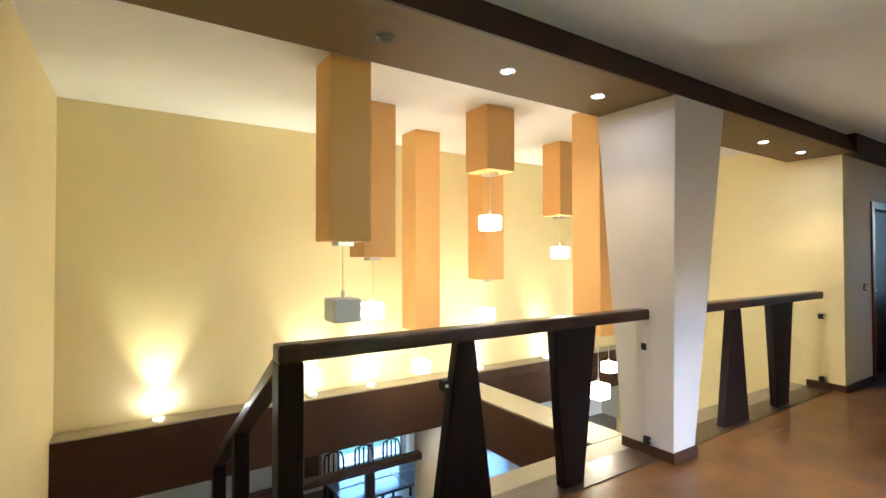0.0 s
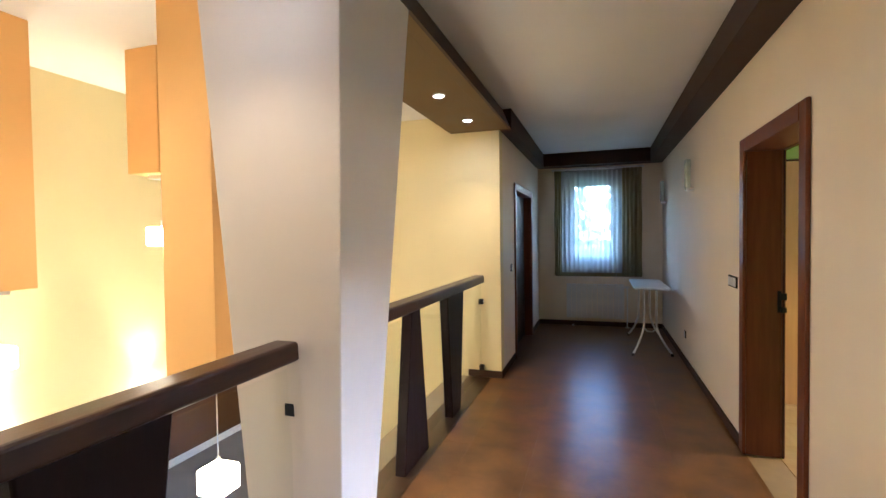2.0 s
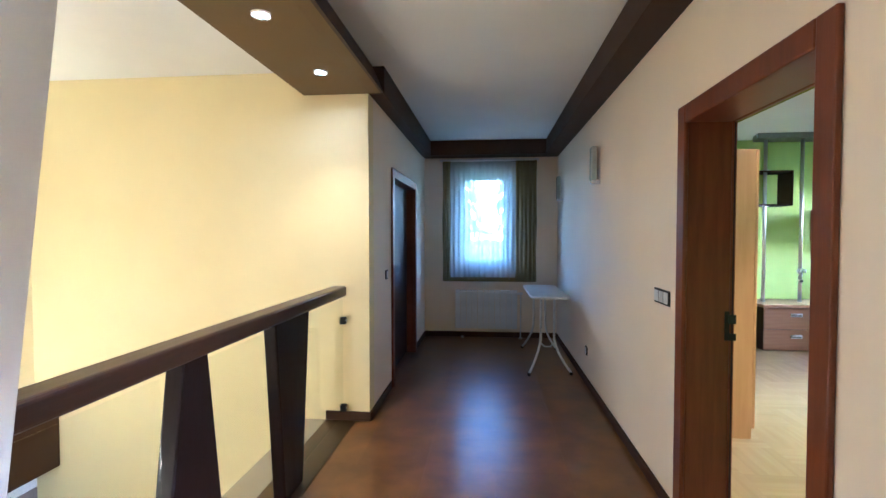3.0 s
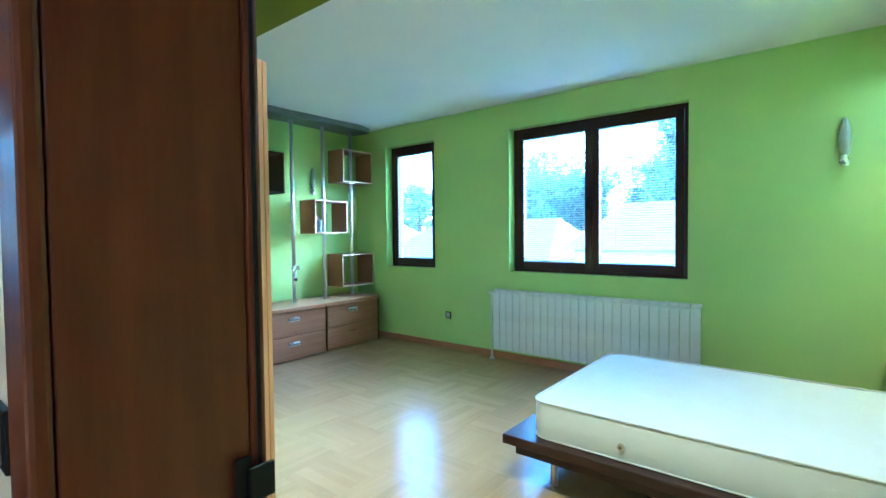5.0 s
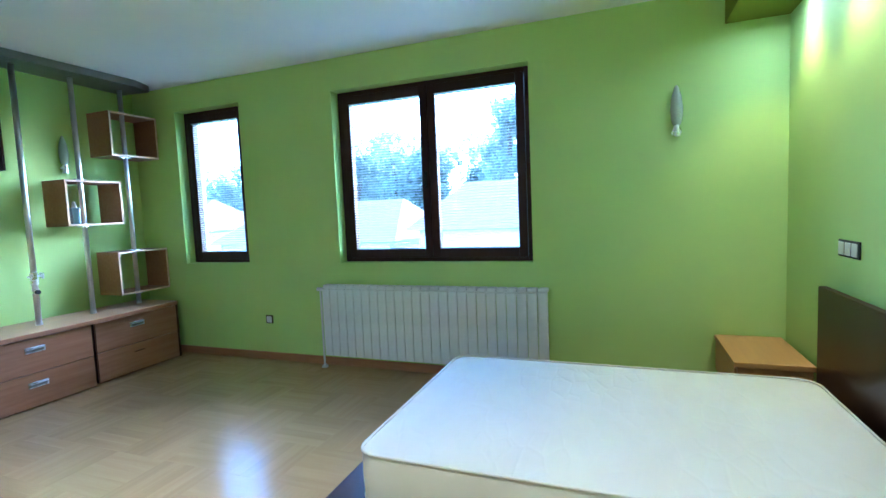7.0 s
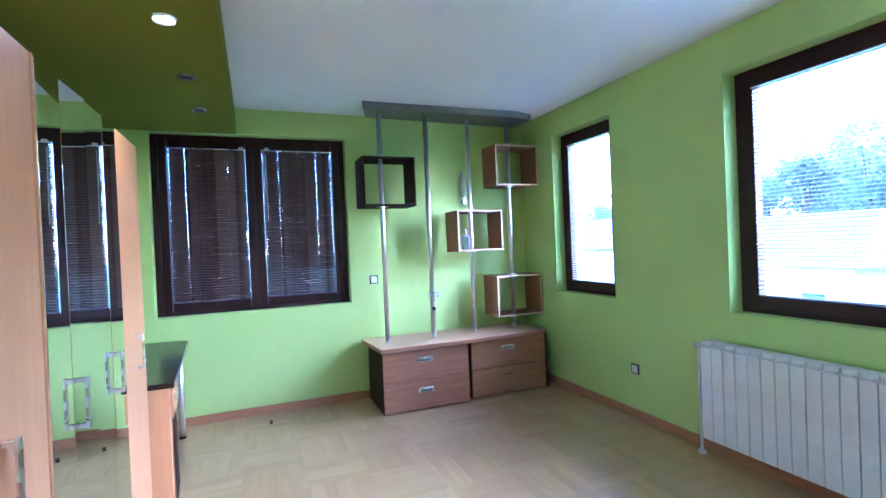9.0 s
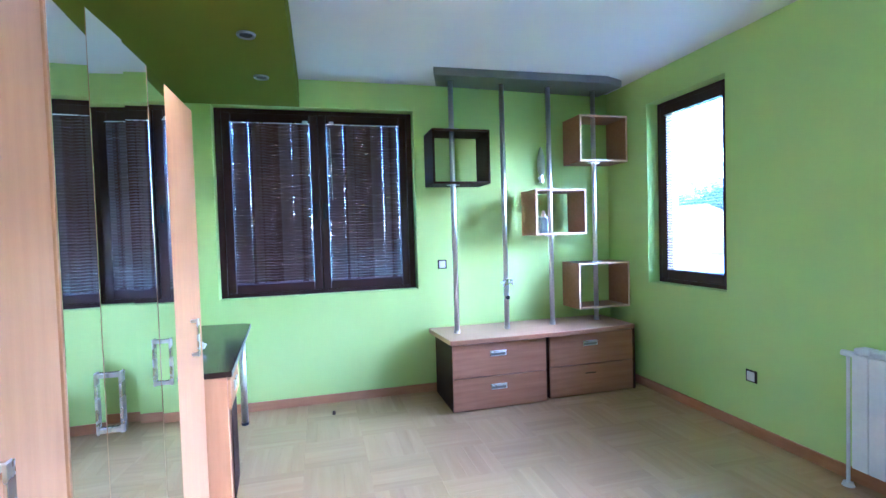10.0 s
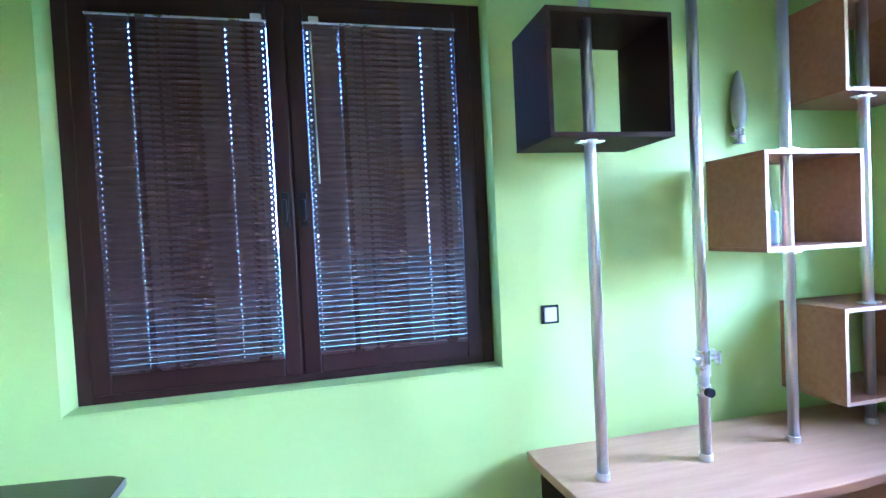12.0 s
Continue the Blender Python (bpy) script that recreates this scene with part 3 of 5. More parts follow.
def door_frame(name, x0, x1, y0, y1, top, label, stop=True):
    """Lining and casings of a doorway through a wall from x0 to x1; y0..y1 is the clear width."""
    d = thing(name, ((x0 + x1) / 2, (y0 + y1) / 2, 0), label, "door frame", kind="structure")
    t = 0.035
    part("jamb", box(x0, x1, y1, y1 + t, 0, top, 0.003), MAHOG, d)
    part("jamb", box(x0, x1, y0 - t, y0, 0, top, 0.003), MAHOG, d)
    part("head", box(x0, x1, y0 - t, y1 + t, top, top + t, 0.003), MAHOG, d)
    for xa, xb in ((x0 - 0.022, x0 - 0.001), (x1 + 0.001, x1 + 0.022)):
        part("casing", box(xa, xb, y1 - 0.004, y1 + 0.085, 0, top + 0.085, 0.006), MAHOG, d)
        part("casing", box(xa, xb, y0 - 0.085, y0 + 0.004, 0, top + 0.085, 0.006), MAHOG, d)
        part("casing", box(xa, xb, y0 + 0.004, y1 - 0.004, top - 0.004, top + 0.085, 0.006), MAHOG, d)
    if stop:
        part("seal", box(x1 + 0.007, x1 + 0.012, y1 - 0.0085, y1 - 0.0043, 0, top - 0.005, 0.001), BLACK, d, "black rubber door seal")
        sp = part("strike_plate", box(x1 - 0.026, x1 - 0.004, y1 - 0.010, y1 - 0.0065, 0.95, 1.09, 0.001), BLACK, d, "metal strike plate")
        part("keeper", box(x1 - 0.01, x1 + 0.025, y1 - 0.016, y1 - 0.0105, 1.03, 1.075, 0.002), BLACK, sp)
        part("keeper", box(x1 - 0.01, x1 + 0.025, y1 - 0.016, y1 - 0.0105, 0.95, 0.985, 0.002), BLACK, sp)
    return d


door_frame("door_1", EW, W, 1.975, 2.895, 1.995, "mahogany door frame of the bedroom, standing open")
door_frame("door_2", -2.0, -1.85, 5.02, 6.31, 2.01, "dark mahogany door frame on the corridor", stop=False)
# Added near-black leaf stands in for the dark inside the open doorway.
leaf = thing("door_leaf", (-1.95, 5.66, 0), "near-black leaf added to stand for the dark of the open doorway", "door")
part("panel", box(-1.98, -1.94, 5.023, 6.307, 0.006, 2.006, 0.004), WENGE_V, leaf)
part("handle", tube([(-1.94, 5.15, 1.04), (-1.895, 5.15, 1.04), (-1.893, 5.165, 1.04), (-1.893, 5.27, 1.04)], 0.009), CHROME, leaf, "metal lever handle")

# ---- windows ----


def place(axis, u0, u1, d0, d1, z0, z1, bevel=0.0):
    return box(d0, d1, u0, u1, z0, z1, bevel) if axis == "x" else box(u0, u1, d0, d1, z0, z1, bevel)


def window(name, axis, inner, hole, sashes, label, mat=FRAME, handles=()):
    """inner: the room's wall face; the frame sits 0.13 m outwards of it, its panes behind."""
    u0, u1, z0, z1 = hole
    d0, d1 = inner + 0.11, inner + 0.18
    mid = (u0 + u1) / 2
    w = thing(name, (inner + 0.15, mid, z0) if axis == "x" else (mid, inner + 0.15, z0), label, "window", kind="structure")
    f, s = 0.052, 0.066
    part("frame", place(axis, u0, u0 + f, d0, d1, z0, z1, 0.004), mat, w)
    part("frame", place(axis, u1 - f, u1, d0, d1, z0, z1, 0.004), mat, w)
    part("frame", place(axis, u0 + f, u1 - f, d0, d1, z0, z0 + f, 0.004), mat, w)
    part("frame", place(axis, u0 + f, u1 - f, d0, d1, z1 - f, z1, 0.004), mat, w)
    part("sill", place(axis, u0 + 0.002, u1 - 0.002, inner + 0.004, d0 - 0.002, z0, z0 + 0.008, 0.002), WHITE if mat is not FRAME else GREEN, w)
    edges = [u0 + f + k * (u1 - u0 - 2 * f) / sashes for k in range(sashes + 1)]
    glazed = []
    for a, b in zip(edges, edges[1:]):
        sa = part("sash", place(axis, a + 0.003, a + s + 0.006, d0 - 0.014, d1 - 0.02, z0 + f - 0.012, z1 - f + 0.012, 0.006), mat, w)
        part("stile", place(axis, b - s - 0.006, b - 0.003, d0 - 0.014, d1 - 0.02, z0 + f - 0.012, z1 - f + 0.012, 0.006), mat, sa)
        part("rail", place(axis, a + s + 0.006, b - s - 0.006, d0 - 0.014, d1 - 0.02, z0 + f - 0.012, z0 + f + s, 0.006), mat, sa)
        part("rail", place(axis, a + s + 0.006, b - s - 0.006, d0 - 0.014, d1 - 0.02, z1 - f - s, z1 - f + 0.012, 0.006), mat, sa)
        pane = part("pane", place(axis, a + s, b - s, d0 + 0.03, d0 + 0.036, z0 + f + s - 0.01, z1 - f - s + 0.01), PANE, sa, "clear window pane")
        pane.visible_shadow = False
        if b < u1 - f - 0.01:
            part("astragal", place(axis, b - 0.012, b + 0.012, d0 + 0.004, d1 - 0.012, z0 + f, z1 - f, 0.002), mat, w)
        glazed.append((a + s + 0.006, b - s - 0.006, z0 + f + s, z1 - f - s))
    for u in handles:
        h = part("window_handle", place(axis, u - 0.014, u + 0.014, d0 - 0.020, d0 - 0.013, 1.58, 1.72, 0.003), BLACK, w, "dark window handle")
        part("lever", place(axis, u - 0.009, u + 0.009, d0 - 0.045, d0 - 0.028, 1.60, 1.69, 0.004), STEEL if mat is not FRAME else BLACK, h)
        part("spindle", place(axis, u - 0.007, u + 0.007, d0 - 0.030, d0 - 0.020, 1.675, 1.69, 0.002), BLACK, h)
    return glazed


def blind(axis, inner, field, mat, tilt, pitch, label, drop=1.0, inset=0.002, w=0.0125, depth=0.094, g=0.0009):
    """A slatted blind in front of one pane, each slat with cord slots and a small hole near each end."""
    u0, u1, z0, z1 = field
    u0, u1 = u0 + inset, u1 - inset
    d = inner + depth
    mid, half = (u0 + u1) / 2, (u1 - u0) / 2
    b = thing("window_blind", (d, mid, z0) if axis == "x" else (mid, d, z0), label, "blind", "slatted blinds")
    part("headrail", place(axis, u0 - 0.004, u1 + 0.004, d - 0.012, d + 0.006, z1 - 0.007, z1 - 0.001, 0.001), CHROME, b, "thin metal head rail")
    zb = z1 - (z1 - z0) * drop + 0.007
    part("bottom_rail", place(axis, u0, u1, d - 0.008, d + 0.008, zb - 0.006, zb + 0.004, 0.002), mat, b)
    c1, c2, c3 = half * 0.52, half * 0.56, half - 0.014
    proto, n = None, int((z1 - 0.030 - zb) / pitch) + 1
    pitch = (z1 - 0.030 - zb) / (n - 1)
    for i in range(n):
        z = zb + 0.012 + i * pitch
        at = (d, mid, z) if axis == "x" else (mid, d, z)
        if proto is None:
            bm = bmesh.new()
            rows = []
            for k, trim in ((-1, 0.006), (-0.75, 0.0), (-0.3, 0.0), (0.3, 0.0), (0.75, 0.0), (1, 0.006)):
                crown = 0.0045 * (1 - k * k)
                a, up = k * w * math.cos(tilt) - crown * math.sin(tilt), k * w * math.sin(tilt) + crown * math.cos(tilt)
                ends = (-half + trim, -c3 - g, -c3 + g, -c2 - g, -c2 + g, c1 - g, c1 + g, c3 - g, c3 + g, half - trim)
                rows.append([bm.verts.new((a, e, up) if axis == "x" else (e, a, up)) for e in ends])
            for j, (r0, r1) in enumerate(zip(rows, rows[1:])):
                for i2 in range(9):
                    if j == 2 and i2 % 2:
                        continue                         # punched cord slots
                    bm.faces.new((r0[i2], r0[i2 + 1], r1[i2 + 1], r1[i2]))
            for v in bm.verts:
                v.co += Vector(at)
            proto = part("slat", bm, mat, b, smooth=True)
            base = SPOT[proto.name] - Vector(at)
        else:
            again("slat", proto, Vector(at) + base, b)
    for c in (-c2, c1):
        e = mid + c
        pa, pb = ((d - 0.013, e, zb), (d - 0.013, e, z1 - 0.02)) if axis == "x" else ((e, d - 0.013, zb), (e, d - 0.013, z1 - 0.02))
        part("cord", rod(pa, pb, 0.0008, seg=5), mat, b)
    return b


g = window("window_1", "x", E_, SMALL, 1, "dark brown single window overlooking trees")
blind("x", E_, g[0], SLAT_WHITE, radians(-6), 0.0225, "pale grey slatted blind with open slats", w=0.0065)
g = window("window_2", "x", E_, BIG, 2, "dark brown double window overlooking houses and trees", handles=((BIG[0] + BIG[1]) / 2 + 0.035,))
for f in g:
    blind("x", E_, f, SLAT_WHITE, radians(-6), 0.0225, "pale grey slatted blind with open slats", w=0.0065)
g = window("window_3", "y", N, DARK, 2, "dark brown double window with closed blinds", handles=(1.56 - 0.036, 1.56 + 0.036))
for f, tilt in zip(g, (-74, -71)):
    blind("y", N, f, SLAT_DARK, radians(tilt), 0.0235, "dark brown slatted blind, closed", inset=0.0004, depth=0.088, g=0.0012)
for tilt_box, (a, b) in ((bpy.data.objects["window_blind.003"], (1.435, 1.475)), (bpy.data.objects["window_blind.004"], (1.655, 1.695))):
    part("tilt_box", box(a, b, N + 0.070, N + 0.094, g[0][3] - 0.002, g[0][3] + 0.020, 0.003), SWITCH, tilt_box, "small white tilt mechanism")
part("wand", rod((1.665, N + 0.075, 1.75), (1.66, N + 0.07, 2.36), 0.004, seg=8), SCONCE, bpy.data.objects["window_blind.004"], "clear tilt wand")
window("window_4", "y", END, ENDWIN, 1, "white window at the corridor end", mat=SWITCH)
# Added, never in view: only lets daylight onto the landing.
window("window_7", "x", 1.2, ADDED_WIN, 1, "unseen white window added to bring daylight onto the landing", mat=SWITCH)

# ---- bedroom furniture ----


# pole shelving: two drawer cabinets, worktop, ceiling plate, poles and boxes
def drawer_cabinet(x0, x1, y0, label, slot):
    c = thing("drawer_cabinet", ((x0 + x1) / 2, (y0 + N) / 2, 0), label, "cabinet", "drawer cabinets")
    part("body", box(x0, x1, y0 + 0.021, N - 0.05, 0.004, 0.543, 0.003), DARKSIDE, c, "dark cabinet sides")
    for z0, z1 in ((0.012, 0.268), (0.274, 0.538)):
        dr = part("drawer_front", box(x0 + 0.002, x1 - 0.002, y0, y0 + 0.019, z0, z1, 0.003), WALNUT, c)
        zc, xc = z1 - 0.085, (x0 + x1) / 2 - 0.02
        if slot and z0 < 0.2:
            # No cut in the front: a black strip paints the slot's shade.
            part("finger_slot", box(xc - 0.05, xc + 0.05, y0 - 0.002, y0 + 0.001, zc + 0.006, zc + 0.014), BLACK, dr, "black strip for the shade in the slot of a missing handle")
            continue
        hd = part("handle", box(xc - 0.07, xc + 0.07, y0 - 0.004, y0 - 0.0005, zc - 0.022, zc + 0.022, 0.002), CHROME, dr, "recessed metal handle")
        part("grip", box(xc - 0.064, xc + 0.064, y0 - 0.014, y0 - 0.004, zc + 0.006, zc + 0.018, 0.002), CHROME, hd)
        part("recess", box(xc - 0.06, xc + 0.06, y0 - 0.0055, y0 - 0.0042, zc - 0.016, zc + 0.003), GREYMET, hd)
    if slot:
        part("end_panel", box(x1 + 0.002, x1 + 0.03, y0 + 0.01, N - 0.05, 0.004, 0.543, 0.002), DARKSIDE, c, "dark end panel")
    return c


drawer_cabinet(2.515, 3.325, 6.815, "walnut two-drawer cabinet with dark sides under the pole shelving", False)
drawer_cabinet(3.375, 4.18, 6.855, "walnut two-drawer cabinet with dark sides beside the window wall", True)
top = thing("shelf_unit_top", (3.33, 7.1, 0.546), "light walnut worktop across both drawer cabinets", "worktop")
part("board", prism([(2.46, N - 0.045), (2.46, 7.27), (2.50, 6.80), (3.35, 6.79), (4.19, 6.84), (4.19, N - 0.045)], 0.546, 0.584, 0.003), WALNUT_TOP, top)
part("edge_band", prism([(2.499, 6.7975), (3.35, 6.7875), (4.191, 6.8375), (4.191, 6.8392), (3.35, 6.7892), (2.499, 6.7992)], 0.549, 0.581), WALNUT, top, "darker front edge band")
cap = solid("shelf_ceiling_plate", prism([(2.46, 6.93), (2.55, 7.22), (4.16, 7.30), (4.2, 6.98), (4.0, 6.90)], 2.685, 2.748, 0.003), GREYMET, "grey metal-faced board on the ceiling holding the poles", "ceiling board")
POLES = [(2.635, 7.07), (3.09, 7.08), (3.535, 7.10), (4.005, 7.14)]
for x, y in POLES:
    p = thing("shelf_pole", (x, y, 0.585), "brushed steel pole from worktop to ceiling", "pole", "shelving poles")
    part("tube", rod((x, y, 0.586), (x, y, 2.684), 0.021, seg=24), STEEL, p, smooth=True)
    part("foot_ring", rod((x, y, 0.586), (x, y, 0.612), 0.025, seg=24), STEEL, p)
x, y = POLES[1]
br = thing("pole_bracket", (x, y, 0.95), "steel clamp bracket on a shelving pole", "bracket")
part("sleeve", rod((x, y, 0.92), (x, y, 1.02), 0.027, seg=20), CHROME, br)
part("arm", rod((x - 0.05, y - 0.01, 0.99), (x + 0.055, y - 0.01, 0.99), 0.009, seg=12), CHROME, br)
part("plate", box(x + 0.05, x + 0.058, y - 0.03, y + 0.02, 0.965, 1.015, 0.002), CHROME, br)
part("knob", rod((x, y - 0.04, 0.86), (x, y - 0.02, 0.86), 0.018, seg=16), BLACK, br, "black tightening knob")
part("collar", rod((x, y, 0.84), (x, y, 0.885), 0.025, seg=20), CHROME, br)


def cube_shelf(x0, x1, y0, y1, z0, z1, mat, edge, label, pole):
    """An open box of boards, threaded on a pole."""
    t = 0.018
    b = thing("cube_shelf", ((x0 + x1) / 2, (y0 + y1) / 2, z0), label, "wall box", "cube shelves on the poles")
    for nm, q in (("bottom_board", (x0, x1, y0, y1, z0, z0 + t)), ("top_board", (x0, x1, y0, y1, z1 - t, z1)),
                  ("side_board", (x0, x0 + t, y0, y1, z0 + t, z1 - t)), ("side_board", (x1 - t, x1, y0, y1, z0 + t, z1 - t))):
        bd = part(nm, box(*q, 0.0015), mat, b)
        if edge is not None:
            part("edge_band", box(q[0] + 0.0005, q[1] - 0.0005, y0 - 0.0015, y0 - 0.0002, q[4] + 0.0005, q[5] - 0.0005), edge, bd, "pale edge band")
    px, py = pole
    for z in (z0 - 0.014, z1 + 0.001):
        part("collar", rod((px, py, z), (px, py, z + 0.013), 0.028, seg=20), CHROME, b, "steel collar")
        part("collar_plate", box(px - 0.05, px + 0.05, py - 0.018, py + 0.018, z + 0.004, z + 0.010, 0.001), CHROME, b)
    return b


cube_shelf(2.455, 2.95, 7.015, 7.33, 1.835, 2.285, DARKSIDE, None, "open dark brown cube shelf on a steel pole", POLES[0])
cube_shelf(3.37, 3.865, 7.045, 7.35, 1.385, 1.79, WALNUT, BEECH_EDGE, "open walnut cube shelf holding a pale bottle", POLES[2])
cube_shelf(3.835, 4.325, 7.085, 7.39, 2.04, 2.46, WALNUT, BEECH_EDGE, "open walnut cube shelf near the ceiling", POLES[3])
cube_shelf(3.80, 4.325, 7.085, 7.39, 0.70, 1.12, WALNUT, BEECH_EDGE, "open walnut cube shelf above the worktop", POLES[3])
bot = thing("spray_bottle", (3.50, 7.16, 1.404), "pale blue plastic bottle with white top", "bottle")
part("body", box(3.463, 3.537, 7.135, 7.185, 1.404, 1.55, 0.012, seg=3), SOAPBLUE, bot)
part("cap", rod((3.50, 7.16, 1.55), (3.50, 7.16, 1.605), 0.022, 0.012, seg=16), SWITCH, bot, "white nozzle cap")

# wardrobe with wooden and mirror doors
WF, WY0, WY1, WT = 0.94, 4.05, 5.79, 2.06
wr = thing("wardrobe", ((W + WF) / 2, (WY0 + WY1) / 2, 0), "beech wardrobe with mirror doors between two wooden doors", "wardrobe")
part("side_panel", box(W + 0.002, WF, WY0, WY0 + 0.02, 0, WT, 0.002), BEECH, wr)
part("side_panel", box(W + 0.002, WF, WY1 - 0.02, WY1, 0, WT, 0.002), BEECH, wr)
part("top_panel", box(W + 0.002, WF, WY0 + 0.02, WY1 - 0.02, WT - 0.02, WT, 0.002), BEECH, wr)
part("plinth", box(W + 0.002, WF - 0.03, WY0 + 0.02, WY1 - 0.02, 0, 0.07, 0.002), BEECH, wr)
part("back_panel", box(W + 0.002, W + 0.01, WY0 + 0.02, WY1 - 0.02, 0.07, WT - 0.02), BEECH, wr)


def bow(x, y, z, parent, h=0.17):
    hb = part("handle", box(x + 0.024, x + 0.032, y - 0.013, y + 0.013, z - h / 2, z + h / 2, 0.002), CHROME, parent, "flat metal bow handle")
    for s in (-1, 1):
        part("standoff", box(x + 0.001, x + 0.024, y - 0.013, y + 0.013, z + s * (h / 2 - 0.009) - 0.006, z + s * (h / 2 - 0.009) + 0.006, 0.001), CHROME, hb)


def wardrobe_door(y0, y1, kind, hy, turn=0.0, hz=0.99):
    x0, x1 = WF + 0.003, WF + 0.022
    d = part("door", box(x0, x1, y0 + 0.002, y1 - 0.002, 0.075, WT - 0.004, 0.0015), BEECH, wr)
    if kind == "mirror":
        part("mirror", box(x1 + 0.0005, x1 + 0.0045, y0 + 0.004, y1 - 0.004, 0.08, WT - 0.008, 0.0006), MIRROR, d, "mirror glass")
        x1 += 0.0045
    if hy:
        bow(x1, hy, hz, d)
    if turn:
        d.rotation_euler = (0, 0, radians(turn))
    return d


wardrobe_door(4.05, 4.485, "wood", 4.235, hz=0.965)
wardrobe_door(4.485, 4.70, "mirror", None, 2.2)
wardrobe_door(4.70, 4.92, "mirror", 4.735, -2.6)
wardrobe_door(4.92, 5.14, "mirror", None, -1.0)
wardrobe_door(5.14, 5.355, "mirror", 5.165, 1.0)
wardrobe_door(5.36, 5.79, "wood", 5.60, 0)

# desk beyond the wardrobe
dk = thing("desk", (0.63, 6.55, 0), "dark-topped desk with a beech drawer pedestal and a steel leg", "desk")
part("desktop", prism([(W + 0.005, 5.84), (1.08, 5.84), (0.985, 7.27), (0.93, 7.30), (W + 0.005, 7.38)], 0.728, 0.758, 0.004), DESKTOP, dk, "dark polished desktop")
ped = part("pedestal", prism([(W + 0.02, 5.85), (1.055, 5.85), (1.028, 6.26), (W + 0.02, 6.26)], 0.0, 0.726, 0.003), BEECH, dk, "beech drawer pedestal")
part("drawer_front", prism([(1.056, 5.853), (1.071, 5.853), (1.044, 6.257), (1.029, 6.257)], 0.56, 0.715, 0.002), BEECH, ped)
# The pedestal is solid; a thin dark sheet paints the compartment's shade.
part("opening", prism([(1.0555, 5.93), (1.0575, 5.93), (1.031, 6.24), (1.029, 6.24)], 0.03, 0.54), DARKSIDE, ped, "dark sheet for the shade inside the open compartment")
hb = part("handle", prism([(1.062, 5.99), (1.069, 5.99), (1.060, 6.13), (1.053, 6.13)], 0.615, 0.665, 0.002), CHROME, ped, "recessed metal handle")
part("leg", rod((0.935, 7.14, 0.0), (0.935, 7.14, 0.727), 0.024, seg=20), STEEL, dk, "round steel leg", smooth=True)
part("foot", rod((0.935, 7.14, 0.0), (0.935, 7.14, 0.02), 0.027, seg=20), BLACK, dk)
bm = bmesh.new()
bmesh.ops.create_icosphere(bm, subdivisions=3, radius=1)
for v in bm.verts:
    k = 1 + 0.32 * noise.noise(v.co * 2.1) + 0.12 * noise.noise(v.co * 6)
    v.co = Vector((0.775 + v.co.x * 0.075 * k, 6.36 + v.co.y * 0.055 * k, 0.759 + max(0.0, 0.032 + v.co.z * 0.036 * k)))
solid("crumpled_paper", bm, PAPER, "crumpled white paper lying on the desk", "paper")
cup = thing("blue_bottle", (0.60, 6.45, 0.758), "blue plastic bottle standing on the desk", "bottle")
part("body", rod((0.60, 6.45, 0.759), (0.60, 6.45, 0.90), 0.036, 0.032, seg=20), BLUE, cup)
part("neck", rod((0.60, 6.45, 0.90), (0.60, 6.45, 0.935), 0.028, 0.016, seg=20), BLUE, cup)
part("edge_band", hull8([(1.081, 5.845, 0.73), (1.083, 5.845, 0.73), (0.988, 7.268, 0.73), (0.986, 7.268, 0.73)], [(1.081, 5.845, 0.756), (1.083, 5.845, 0.756), (0.988, 7.268, 0.756), (0.986, 7.268, 0.756)]), GREYMET, dk, "grey edge band")
solid("clear_film", box(0.76, 0.87, 6.10, 6.22, 0.759, 0.7615, 0.0008), SCONCE, "small sheet of clear film lying on the desk", "film")
solid("cork_stopper", rod((1.60, 7.12, 0.0), (1.605, 7.13, 0.028), 0.014, 0.012, seg=12), DARKSKIRT, "small dark stopper lying on the parquet", "stopper")

